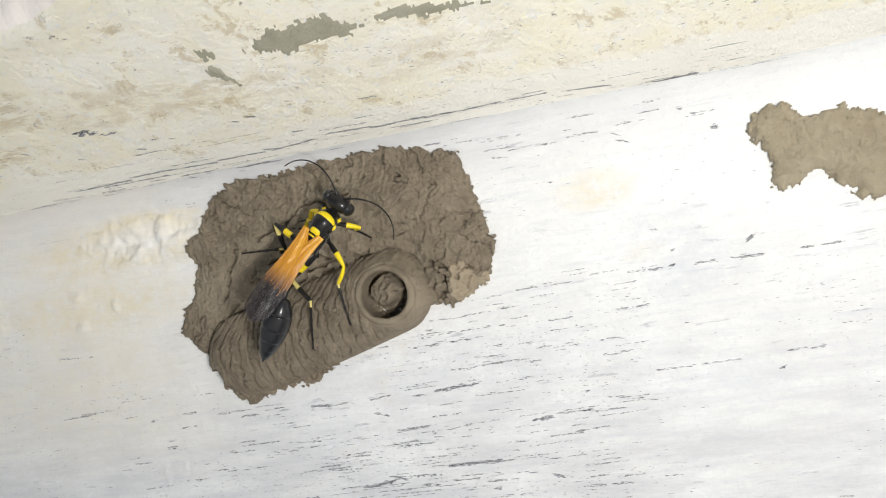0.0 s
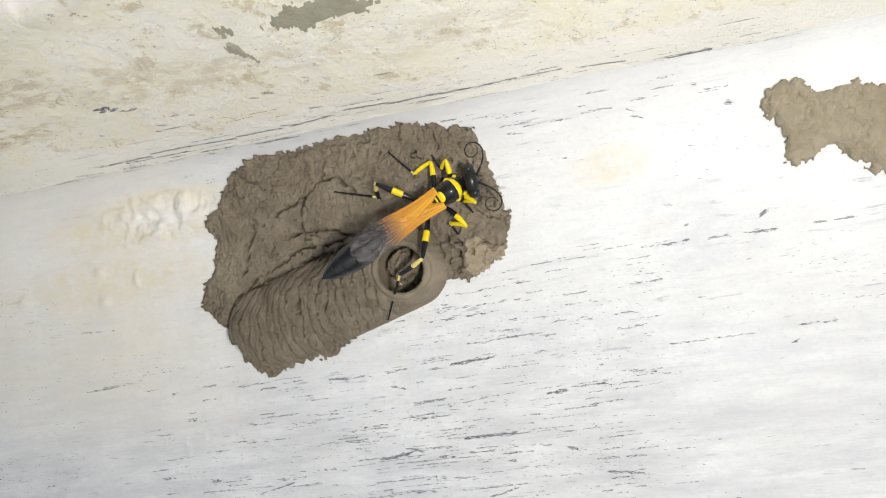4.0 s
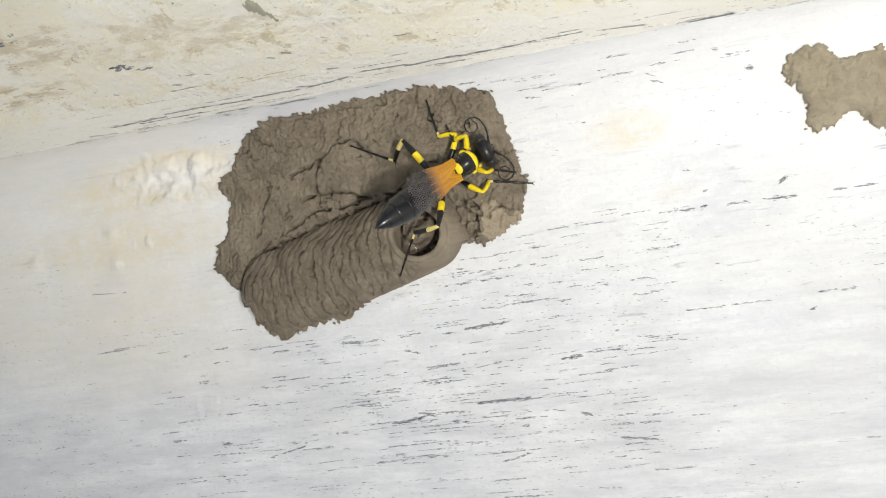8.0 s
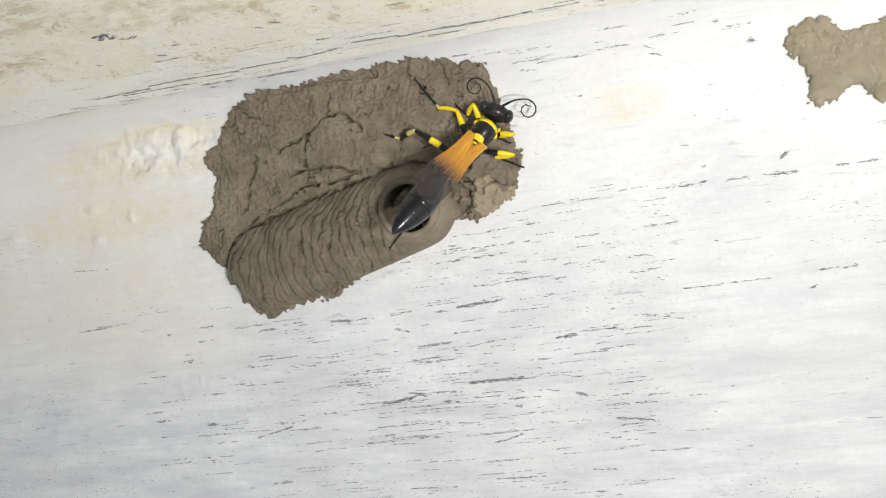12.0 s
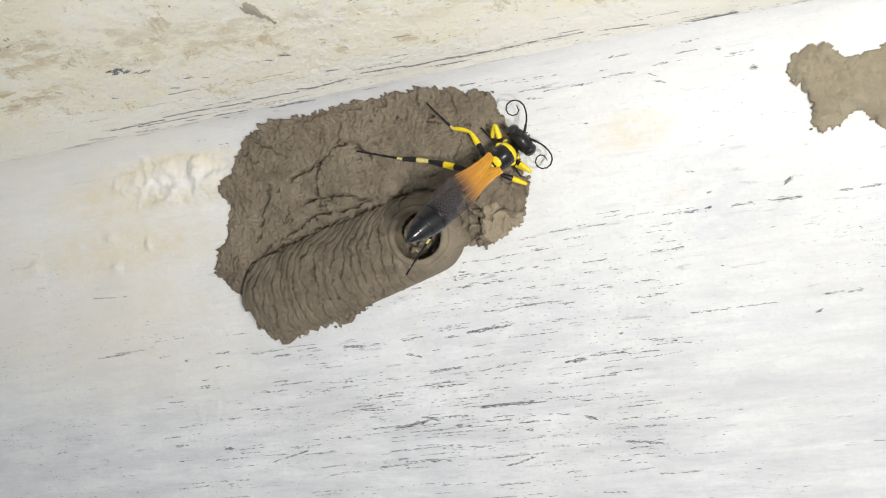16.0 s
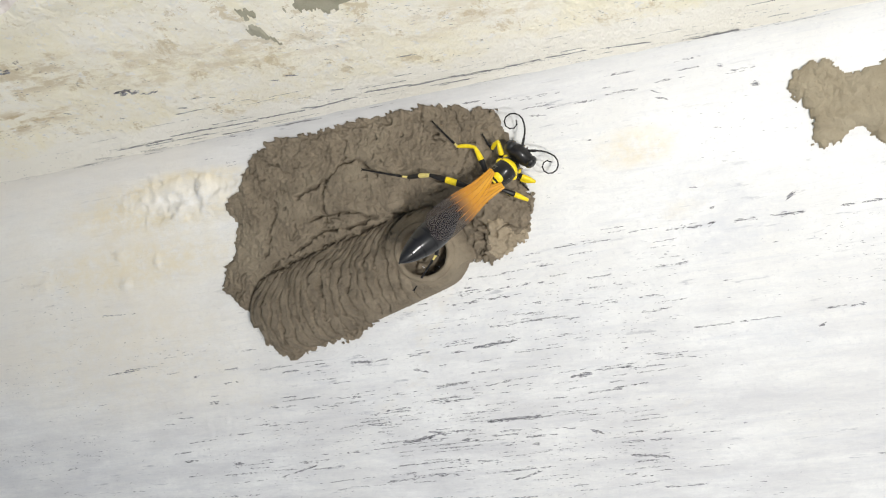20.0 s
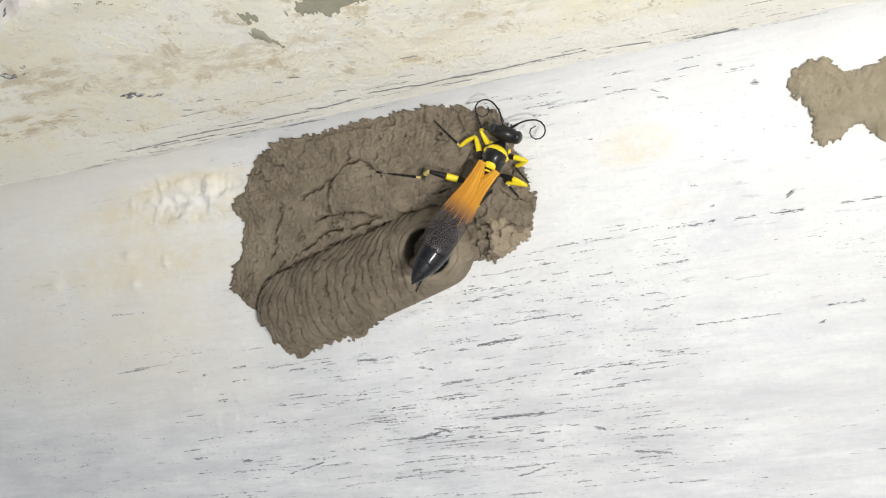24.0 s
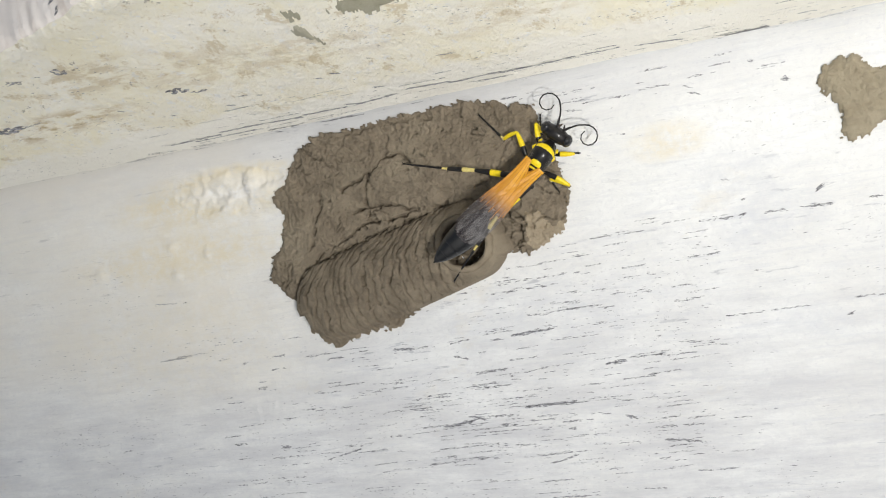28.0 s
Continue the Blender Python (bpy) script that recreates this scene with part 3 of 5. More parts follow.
# rows of fine worn lines along the inner corner
for _ in range(110):
    x, d = rng.uniform(-55, 45), abs(rng.gauss(0, 7)) + 3.5
    ln = rng.uniform(1.0, 7.0)
    streaks(ledge_losses, on_ledge, [(x, d, x + ln, d - ln * rng.gauss(0.03, 0.03), rng.choice((0, 1, 1, 2)))])
for _ in range(50):
    x, z = rng.uniform(-40, 40), rng.uniform(18.2, 21.0)
    ln = rng.uniform(0.6, 4.0)
    streaks(wall_losses, on_board, [(x, z, x + ln, z, rng.choice((0, 1, 1)))])
# fine scattered wear, thickest low on the board
for _ in range(11000):
    x, z = rng.uniform(-85, 62), 24 - 68 * rng.random() ** 0.6
    if z < 18 and fbm(x * 0.035, z * 0.11, 31.0, 3) + (0.16 if z < -8 else -0.12) + (0.06 if -30 < x < 26 else -0.10) > rng.uniform(-0.1, 0.5):
        sliver(wall_losses, on_board, x, z, rng.uniform(0.1, 0.6), rng.uniform(0.02, 0.07), 0.02)
for _ in range(2500):
    x, d = rng.uniform(-80, 60), rng.uniform(2, 44)
    if fbm(x * 0.04, d * 0.1, 41.0, 3) > rng.uniform(-0.2, 0.5):
        sliver(ledge_losses, on_ledge, x, d, rng.uniform(0.1, 0.7), rng.uniform(0.03, 0.16), 0.05)


def link_losses(name, store, mat, parent):
    ob = part(link_mesh(name, store[0], store[1], mat, smooth=False), parent, "bare grey streaks where paint has worn off")
    return tagged(ob, kind="stuff")


link_losses("worn_streaks", wall_losses, M_BARE, wall)
link_losses("worn_streaks", ledge_losses, M_BARE, ledge)


def smear(pts, seed):
    """A thin dried smear of mud under the ledge; outline in x and distance out from the board."""
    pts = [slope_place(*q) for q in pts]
    xs, ds = [p[0] for p in pts], [p[1] for p in pts]
    X, D = np.meshgrid(np.arange(min(xs) - 1, max(xs) + 1, 0.25), np.arange(min(ds) - 1, max(ds) + 1, 0.25))
    n2, n3 = noise_field(X, D, 0.5, seed), noise_field(X, D, 1.6, seed + 3)
    sd = inside_distance(pts, X, D) + 0.55 * n2 + 0.35 * n3
    verts, faces, seen = [], [], {}

    def vid(j, i):
        if (j, i) not in seen:
            seen[j, i] = len(verts)
            x, y, z = ledge_surface(X[j, i], D[j, i], LEDGE_Z + LEDGE_RISE * D[j, i])
            verts.append((x, y, z - (0.10 + 0.12 * abs(n2[j, i]) if sd[j, i] > 0 else -0.1)))
        return seen[j, i]

    for j in range(X.shape[0] - 1):
        for i in range(X.shape[1] - 1):
            if (sd[j : j + 2, i : i + 2] > 0).any():
                faces.append((vid(j, i), vid(j, i + 1), vid(j + 1, i + 1), vid(j + 1, i)))
    ob = link_mesh("mud_smear", verts, faces, M_SMEAR)
    return tagged(ob, "thin olive-grey dried mud smear under plaster ledge", "mud smear", "smears under the ledge")


# ---- mud nests ----
OUTLINE = [(-34.3, 13.2), (-31.2, 16.0), (-29.2, 19.1), (-25.6, 21.0), (-15.1, 21.3), (-3.4, 21.6), (3.0, 21.0), (8.0, 19.1),
           (9.6, 14.5), (10.2, 11.0), (11.4, 7.0), (9.6, 2.4), (5.6, 0.2), (0.0, 0.4), (-7.0, -2.9), (-14.3, -5.9),
           (-17.5, -8.4), (-20.0, -7.8), (-27.3, -9.6), (-30.6, -7.4), (-32.4, -3.0), (-37.0, 2.0), (-33.6, 7.5), (-32.8, 10.5)]
SMALL = [(44.3, 15.1), (45.8, 17.1), (49.3, 17.9), (51.5, 15.6), (55.7, 16.3), (60.2, 14.6), (64.0, 11.9), (64.2, 7.2),
         (60.5, 4.6), (56.5, 5.4), (52.1, 9.3), (48.7, 7.7), (46.6, 8.4), (46.9, 11.9)]


def inside_distance(pts, X, Z):
    """Signed distance to a closed outline, positive inside."""
    d = np.full(X.shape, 1e9)
    ins = np.zeros(X.shape, bool)
    for (x0, z0), (x1, z1) in zip(pts, pts[1:] + pts[:1]):
        ex, ez = x1 - x0, z1 - z0
        t = np.clip(((X - x0) * ex + (Z - z0) * ez) / (ex * ex + ez * ez), 0, 1)
        d = np.minimum(d, np.hypot(X - x0 - t * ex, Z - z0 - t * ez))
        cross = (z0 > Z) != (z1 > Z)
        ins ^= cross & (X < ex * (Z - z0) / (ez if ez else 1e-9) + x0)
    return np.where(ins, d, -d)


def noise_field(X, Z, s, seed, octaves=4):
    return np.array([fbm(x * s, z * s, seed, octaves) for x, z in zip(X.ravel(), Z.ravel())]).reshape(X.shape)


def noise_pairs(U, V, seed, octaves):
    return np.array([fbm(u, v, seed, octaves) for u, v in zip(U.ravel(), V.ravel())]).reshape(U.shape)


CRACKS = [[(-13.3, 21.8), (-14.1, 16.4), (-18.6, 13.6), (-22.0, 12.4)], [(-14.3, 16.0), (-11.4, 15.7), (-8.8, 14.0)], [(-16.6, 14.9), (-18.1, 12.0), (-17.5, 7.1)],
          [(-3.6, 8.8), (-7.0, 8.7), (-11.4, 7.6), (-19.1, 7.0), (-27.4, 3.4)], [(-25.5, 12.3), (-26.6, 8.7), (-28.2, 5.2)], [(-18.7, 20.6), (-6.0, 20.6)], [(-10.0, 8.0), (-15.0, 9.5), (-21.0, 8.6)],
          [(3.0, 5.9), (4.4, 3.6), (4.9, 2.2), (3.5, 0.8)], [(1.8, 1.5), (3.2, 2.5), (4.5, 3.0)], [(2.4, 0.7), (4.3, 2.0)], [(3.9, 5.8), (5.0, 4.4), (5.4, 3.4)]]


def line_distance(line, X, Z):
    """Distance to an open line."""
    d = np.full(X.shape, 1e9)
    for (x0, z0), (x1, z1) in zip(line, line[1:]):
        ex, ez = x1 - x0, z1 - z0
        t = np.clip(((X - x0) * ex + (Z - z0) * ez) / (ex * ex + ez * ez), 0, 1)
        d = np.minimum(d, np.hypot(X - x0 - t * ex, Z - z0 - t * ez))
    return d


HOLE, TUBE_END = (-3.0, 2.5), (-26.6, -3.2)


def nest_fields(X, Z):
    """Height of the main nest over the wall, and which piece each place belongs to."""
    ex, ez = HOLE[0] - TUBE_END[0], HOLE[1] - TUBE_END[1]
    ln = math.hypot(ex, ez)
    ex, ez = ex / ln, ez / ln
    s = (X - TUBE_END[0]) * ex + (Z - TUBE_END[1]) * ez
    d = -(X - TUBE_END[0]) * ez + (Z - TUBE_END[1]) * ex
    n1, n2 = noise_field(X, Z, 0.18, 1.0), noise_field(X, Z, 0.55, 7.0)
    n3, n4, n5 = noise_field(X, Z, 1.5, 3.0, 3), noise_field(X, Z, 0.13, 14.0), noise_field(X, Z, 0.16, 17.0, 2)
    n9 = noise_field(X, Z, 2.6, 19.0, 3)
    sd = inside_distance(OUTLINE, X, Z) + 0.6 * n2 + 0.4 * n3 + 0.22 * n9
    base = np.where(sd > 0, 0.40 + 1.5 * (1 - np.exp(-np.maximum(sd, 0) / 3.4)), -0.6)
    flow = np.sin(1.5 * (0.35 * X + Z) + 5.0 * n1 + 1.2 * n2)
    # mud dragged on in strokes, with long cracks running the same way
    along, across = 0.5 * X + 0.87 * Z, 0.87 * X - 0.5 * Z + 1.6 * n1
    n6 = noise_pairs(along * 0.07, across * 0.20, 61.0, 4)
    n7 = noise_pairs(along * 0.30, across * 1.5, 67.0, 4)
    n8 = noise_pairs(along * 0.14, across * 0.10, 71.0, 5)
    crack = np.exp(-(n6 / 0.012) ** 2) * np.clip(5 * n5 - 0.35, 0, 1) + np.exp(-((n8 - 0.16) / 0.010) ** 2) * np.clip(-5 * n5 - 0.2, 0, 1)
    crack = np.minimum(crack, 1)
    base = base + np.where(sd > 0, 0.5 * n1 + 0.20 * n6 + 0.06 * n7 + 0.10 * n2 + 0.07 * flow + 0.13 * n3 + 0.09 * n9 - 0.35 * np.clip(3.0 * n9 - 0.95, 0, 1) - 1.3 * crack * np.clip(sd, 0, 1), 0)
    # wrinkled heap right of the entrance
    heap = np.exp(-(((X - 4.2) / 3.2) ** 2 + ((Z - 3.6) / 3.0) ** 2))
    base = base + np.where(sd > 0, heap * (1.5 + 0.45 * np.sin(2.6 * (0.8 * X - 0.5 * Z) + 4 * n2 + 2 * n1)), 0)
    # a second, smeared-over cell above
    old = np.exp(-((((X + 6) * 0.96 + (Z - 12) * 0.28) / 13) ** 2 + (((Z - 12) * 0.96 - (X + 6) * 0.28) / 4.5) ** 2))
    base = base + np.where(sd > 0, 1.3 * old, 0)
    # the finished cell: a lying half barrel with the builder's arched courses
    r = np.interp(s, [-6, 0, 10, 22, 30], [4.9, 5.6, 5.8, 5.4, 4.9])
    r = r * np.where(d > 0, 1.22, 1.0)
    cap = np.where(s < 0, s, np.where(s > ln, s - ln, 0))
    q = np.clip(1 - (d * d + cap * cap) / (r * r), 0, None)
    crown = np.interp(s, [-6, 4, 14, 24, 30], [4.0, 4.5, 5.1, 5.7, 5.6])
    course = s - np.where(d > 0, 0.13 * d * d, 0.20 * d + 0.012 * d * d) + 0.7 * n1 + 1.6 * n4 + 0.30 * n2 + 0.12 * n3
    step = (course / 1.55) % 1.0
    tube = crown * np.sqrt(q) + np.where(q > 0.02, (0.26 + 0.30 * n1) * (step - 0.5) - np.clip(0.70 + 1.8 * n2 + 0.9 * n3 + 0.05 * d, 0.08, 1.25) * np.exp(-((step - 0.08) / 0.075) ** 2) + 0.09 * n3 + 0.08 * n2 + 0.06 * n9 - 0.45 * np.clip(3.0 * n9 - 1.15, 0, 1), 0)
    # the crease where cell and patch meet has cracked open
    seam = np.exp(-((tube - base + 0.45 * n3 + 0.6 * n2 + 0.8 * n1) / 0.30) ** 2) * np.clip((d + 1) / 3, 0, 1) * np.clip(1.0 + 2.0 * n2, 0, 1) * (sd > 1.0)
    # drying cracks: down from the upper edge, along the crease and across the patch
    for line in CRACKS:
        gap = (line_distance(line, X + 0.55 * n2 + 0.25 * n3, Z + 0.9 * n1 - 0.25 * n3 + 0.3 * n2))
        seam = np.maximum(seam, np.exp(-(gap / 0.14) ** 2) * np.clip(0.75 + 1.6 * n2, 0, 1.0) * (sd > 0.3))
    base, tube = np.where(sd > 0, np.maximum(base - 1.9 * seam, 0.14), base), tube - 1.9 * seam
    dist = np.hypot(X - HOLE[0], Z - HOLE[1]) + 0.12 * n1
    rim_h = 4.9 - 0.13 * (X - HOLE[0]) + 0.03 * (Z - HOLE[1]) + 0.12 * n2
    rim = rim_h + 0.16 * n3 + 0.07 * n9 + 0.07 * np.sin(6.5 * dist + 4 * n1 + 2 * n2) - np.where(s < ln - 1, 0.6, 0.8) * np.clip((dist - 3.5) / 1.0, 0, None) ** 1.7 - 0.4 * np.clip((3.6 - dist), 0, None) ** 2
    h = np.maximum(base, np.where(q > 0, tube, -9))
    h = np.where(dist < 6.0, np.maximum(h, rim), h)
    # a rough plug of mud fills the hollow, with a gap round it
    gap = np.hypot(X - HOLE[0] + 0.75, Z - HOLE[1] - 0.65) + 0.55 * n2 + 0.15 * n3
    plug = 2.85 + 0.5 * n2 + 0.5 * n3 + 0.25 * n9 - 2.55 / (1 + np.exp((2.1 - gap) / 0.10))
    pit = 1 / (1 + np.exp((dist - 3.75) / 0.06))
    h = h * (1 - pit) + plug * pit
    keep = (sd > 0) | (q > 0.05) | (dist < 4.6)
    piece = np.where(pit > 0.5, 3, np.where(dist < 4.5, 2, np.where((q > 0) & (tube > base), 1, np.where((X > 5.2 + 1.5 * n2) & (Z < 5.3 + 2 * n2) & (X < 10.6 - 0.65 * Z + 2.5 * n2), 4, 0))))
    h = h + np.array([board_relief(x, z) for x, z in zip(X.ravel(), Z.ravel())]).reshape(X.shape)
    # stray specks go to the piece beside them
    for mine, other in ((0, 1), (1, 0), (4, 0), (0, 1)):
        left = {(j, i) for j, i in zip(*np.nonzero((piece == mine) & keep))}
        groups = []
        while left:
            todo, got = [left.pop()], []
            while todo:
                j, i = todo.pop()
                got.append((j, i))
                for near in ((j + 1, i), (j - 1, i), (j, i + 1), (j, i - 1)):
                    if near in left:
                        left.remove(near)
                        todo.append(near)
            groups.append(got)
        for got in sorted(groups, key=len)[:-1]:
            for j, i in got:
                piece[j, i] = other
    return h, keep, piece


def height_sheet(name, X, Z, h, keep, piece, wanted, mat):
    nz, nx = X.shape
    verts, faces, seen = [], [], {}

    def vid(j, i):
        if (j, i) not in seen:
            seen[j, i] = len(verts)
            y = -h[j, i] if keep[j, i] else 0.35
            verts.append((X[j, i], y, Z[j, i]))
        return seen[j, i]

    for j in range(nz - 1):
        for i in range(nx - 1):
            if piece[j, i] == wanted and keep[j : j + 2, i : i + 2].any():
                faces.append((vid(j, i), vid(j, i + 1), vid(j + 1, i + 1), vid(j + 1, i)))
    return link_mesh(name, verts, faces, mat)


def grid(x0, x1, z0, z1, step):
    return np.meshgrid(np.arange(x0, x1, step), np.arange(z0, z1, step))


def make_lip():
    """The mouth is narrower than the hollow behind it."""
    verts, faces, n = [], [], 96
    section = ((4.05, -0.55), (3.8, -0.06), (3.5, 0.10), (3.25, 0.04), (3.10, -0.16), (3.08, -0.45), (3.3, -0.75), (3.9, -0.9))
    for i in range(n):
        a = 2 * math.pi * i / n
        c, sn = math.cos(a), math.sin(a)
        wave = 0.10 * fbm(2.2 * c, 2.2 * sn, 5.0) + 0.05 * fbm(7 * c, 7 * sn, 9.0)
        for r, up in section:
            rr = r + wave * (1 if r < 3.6 else 0)
            x, z = HOLE[0] + rr * c, HOLE[1] + rr * sn
            verts.append((x, -(4.9 - 0.13 * rr * c + 0.03 * rr * sn + up + 0.07 * fbm(x * 1.5, z * 1.5, 2.0)), z))
    m = len(section)
    for i in range(n):
        for k in range(m - 1):
            a, b = i * m + k, (i + 1) % n * m + k
            faces.append((a, a + 1, b + 1, b))
    return link_mesh("mouth_lip", verts, faces, M_MUD)


def make_nest():
    X, Z = grid(-40, 14, -12.5, 24, 0.12)
    h, keep, piece = nest_fields(X, Z)
    nest = tagged(new("mud_nest"), "grey-brown mud dauber nest with one open cell, stuck to whitewashed board", "insect nest")
    for k, (name, label) in enumerate((("mud_base", "rough crusted mud patch"), ("mud_cell", "half-barrel cell with arched mud courses"),
                                       ("entrance_rim", "smooth round mud rim"), ("cavity", "dark hollow of the open cell"), ("dry_crust", "pale dried mud edge"))):
        part(height_sheet(name, X, Z, h, keep, piece, k, M_CRUST if k == 4 else M_MUD), nest, label)
    part(make_lip(), nest, "smoothed mud lip round the mouth")
    return X, Z, h, keep


NEST_X, NEST_Z, NEST_H, NEST_KEEP = make_nest()


def ground(x, z):
    """Height of what a foot stands on."""
    i, j = int(round((x + 40) / 0.12)), int(round((z + 12.5) / 0.12))
    if 0 <= j < NEST_X.shape[0] and 0 <= i < NEST_X.shape[1] and NEST_KEEP[j, i]:
        return float(NEST_H[j, i])
    return 0.1


def make_small_nest():
    X, Z = grid(42, 67, 2, 20, 0.22)
    n1, n2, n3 = noise_field(X, Z, 0.2, 21.0), noise_field(X, Z, 0.6, 27.0), noise_field(X, Z, 1.5, 23.0, 3)
    n4 = noise_field(X, Z, 2.6, 29.0, 3)
    sd = inside_distance(SMALL, X, Z) + 0.6 * n2 + 0.35 * n3 + 0.12 * n4
    fold = np.sin(X * 1.1 + Z * 0.5 + 4 * n1)
    h = 0.35 + 0.9 * (1 - np.exp(-np.maximum(sd, 0) / 1.2)) + 0.30 * n1 + 0.10 * n2 + 0.05 * fold + 0.10 * n3 + 0.05 * n4 - 0.3 * np.exp(-((n1 - 0.1) / 0.02) ** 2)
    h = h + np.array([board_relief(x, z) for x, z in zip(X.ravel(), Z.ravel())]).reshape(X.shape)
    piece = np.where(X + 1.5 * n1 > 53.5, 2, np.where(Z + n2 < 11.6, 1, 0))
    patch = tagged(new("mud_patch"), "pale dry lobed mud patch stuck to whitewashed board", "mud patch")
    for k in range(3):
        part(height_sheet("mud_lobe", X, Z, h, sd > 0, piece, k, M_DRYMUD), patch)


make_small_nest()

smear([(1.8, 41.3), (6.7, 45.0), (13.0, 45.5), (13.0, 43.4), (15.0, 41.2), (11.8, 39.9), (8.0, 39.8), (5.1, 38.0), (4.9, 41.0)], 51.0)
smear([(16.7, 42.3), (19.6, 43.5), (27.6, 39.3), (23.7, 39.5), (19.3, 40.2)], 53.0)
smear([(-4.5, 38.8), (-2.7, 40.0), (-2.6, 35.3), (-3.2, 33.7), (-4.2, 36.5)], 55.0)
smear([(-2.0, 44.5), (-0.5, 44.8), (-0.7, 42.5), (-2.5, 41.8)], 57.0)

# ---- the wasp ----
wasp = tagged(new("mud_dauber_wasp"), "black and yellow wasp with amber wings, clinging to mud nest", "wasp")


def creep(x, out, z, heading, pitch=0.0, roll=0.0):
    """A pose on the wall: place in millimetres, distance out from the board, heading in degrees from +x towards +z."""
    turn = Matrix(((1, 0, 0), (0, 0, -1), (0, 1, 0))).to_4x4()
    return Matrix.Translation((x * 0.001, -out * 0.001, z * 0.001)) @ turn @ pose(0, 0, 0, 0, 0, heading) @ pose(0, 0, 0, roll, -pitch, 0)


THORAX = [(-4.5, -0.1, 0.40, 0.40), (-4.2, -0.05, 0.80, 0.78), (-3.6, 0.0, 1.20, 1.15), (-2.6, 0.1, 1.42, 1.36), (-1.8, 0.15, 1.42, 1.42), (-1.3, 0.25, 1.36, 1.48), (-0.5, 0.35, 1.42, 1.60),
          (0.2, 0.40, 1.50, 1.68), (0.8, 0.35, 1.46, 1.62), (1.2, 0.25, 1.34, 1.46), (1.6, 0.1, 1.12, 1.20), (1.9, -0.05, 0.85, 0.90), (2.3, -0.1, 0.50, 0.52), (3.0, -0.1, 0.38, 0.40)]


def thorax_plate(name, x0, x1, half, bow, mat, label, rise=0.07):
    """A raised plate over the back of the thorax: half its spread in radians, its ends bowed backwards."""
    nu, nv, verts, faces = 6, 16, [], []
    for i in range(nu + 1):
        for k in range(nv + 1):
            u, v = i / nu, 2 * k / nv - 1
            x = x0 + (x1 - x0) * u * (1 - 0.35 * v ** 4) - bow * v * v
            mid, ry, rz = (float(np.interp(x, [r[0] for r in THORAX], [r[q] for r in THORAX])) for q in (1, 2, 3))
            lift = rise * min(1.0, 4 * u, 4 * (1 - u), 5 * (1 - abs(v))) - 0.01
            a = v * half
            verts.append((x, (ry + lift) * math.sin(a), mid + (rz + lift) * math.cos(a)))
    for i in range(nu):
        for k in range(nv):
            a = i * (nv + 1) + k
            faces.append((a, a + nv + 1, a + nv + 2, a + 1))
    return part(link_mesh(name, verts, faces, mat), wasp, label)


def make_body():
    v, f, k = loft([((x, 0, mid), ry, rz, 0) for x, mid, ry, rz in THORAX], 24)
    thorax = part(link_mesh("thorax", v, f, M_BLACK), wasp, "black thorax with fine grey down")
    thorax_plate("collar", 1.10, 1.72, 1.30, 0.42, M_YELLOW, "yellow collar plate", 0.10)
    thorax_plate("back_plate", -1.42, -0.62, 0.56, 0.05, M_YELLOW, "yellow plate behind the back shield", 0.10)
    thorax_plate("back_line", -1.92, -1.66, 0.50, 0.08, M_YELLOW, "narrow yellow line", 0.08)
    for side in (-1, 1):
        rings = [((0.05 + 0.95 * u, side * 1.42, 0.55), 0.30 * math.sin(math.pi * min(0.97, max(0.03, u))), 0.28 * math.sin(math.pi * min(0.97, max(0.03, u))), 0) for u in [i / 8 for i in range(9)]]
        v, f, k = loft(rings, 10)
        part(link_mesh("wing_plate", v, f, M_YELLOW), wasp, "small yellow plate over wing root")
        rings = [((1.15 + 0.8 * u, side * 1.25, -0.25), 0.26 * math.sin(math.pi * min(0.97, max(0.03, u))), 0.40 * math.sin(math.pi * min(0.97, max(0.03, u))), 0) for u in [i / 8 for i in range(9)]]
        v, f, k = loft(rings, 10)
        part(link_mesh("collar_lobe", v, f, M_YELLOW), wasp, "yellow lobe at the collar's end")
    # grey down on the flanks
    hair = random.Random(5)
    verts, faces = [], []
    for _ in range(420):
        x, a = hair.uniform(-4.3, 1.9), hair.choice((-1, 1)) * hair.uniform(0.75, 2.6)
        mid, ry, rz = (float(np.interp(x, [r[0] for r in THORAX], [r[q] for r in THORAX])) for q in (1, 2, 3))
        root = Vector((x, ry * math.sin(a), mid + rz * math.cos(a)))
        out = Vector((hair.uniform(-0.9, 0.2), math.sin(a), math.cos(a))).normalized() * hair.uniform(0.15, 0.32)
        b = len(verts)
        verts += [tuple(root + Vector((0.022, 0, 0))), tuple(root - Vector((0.022, 0, 0))), tuple(root + out)]
        faces.append((b, b + 1, b + 2))
    tagged(part(link_mesh("down", verts, faces, M_HAIR, smooth=False), thorax, "fine grey hairs"), kind="stuff")


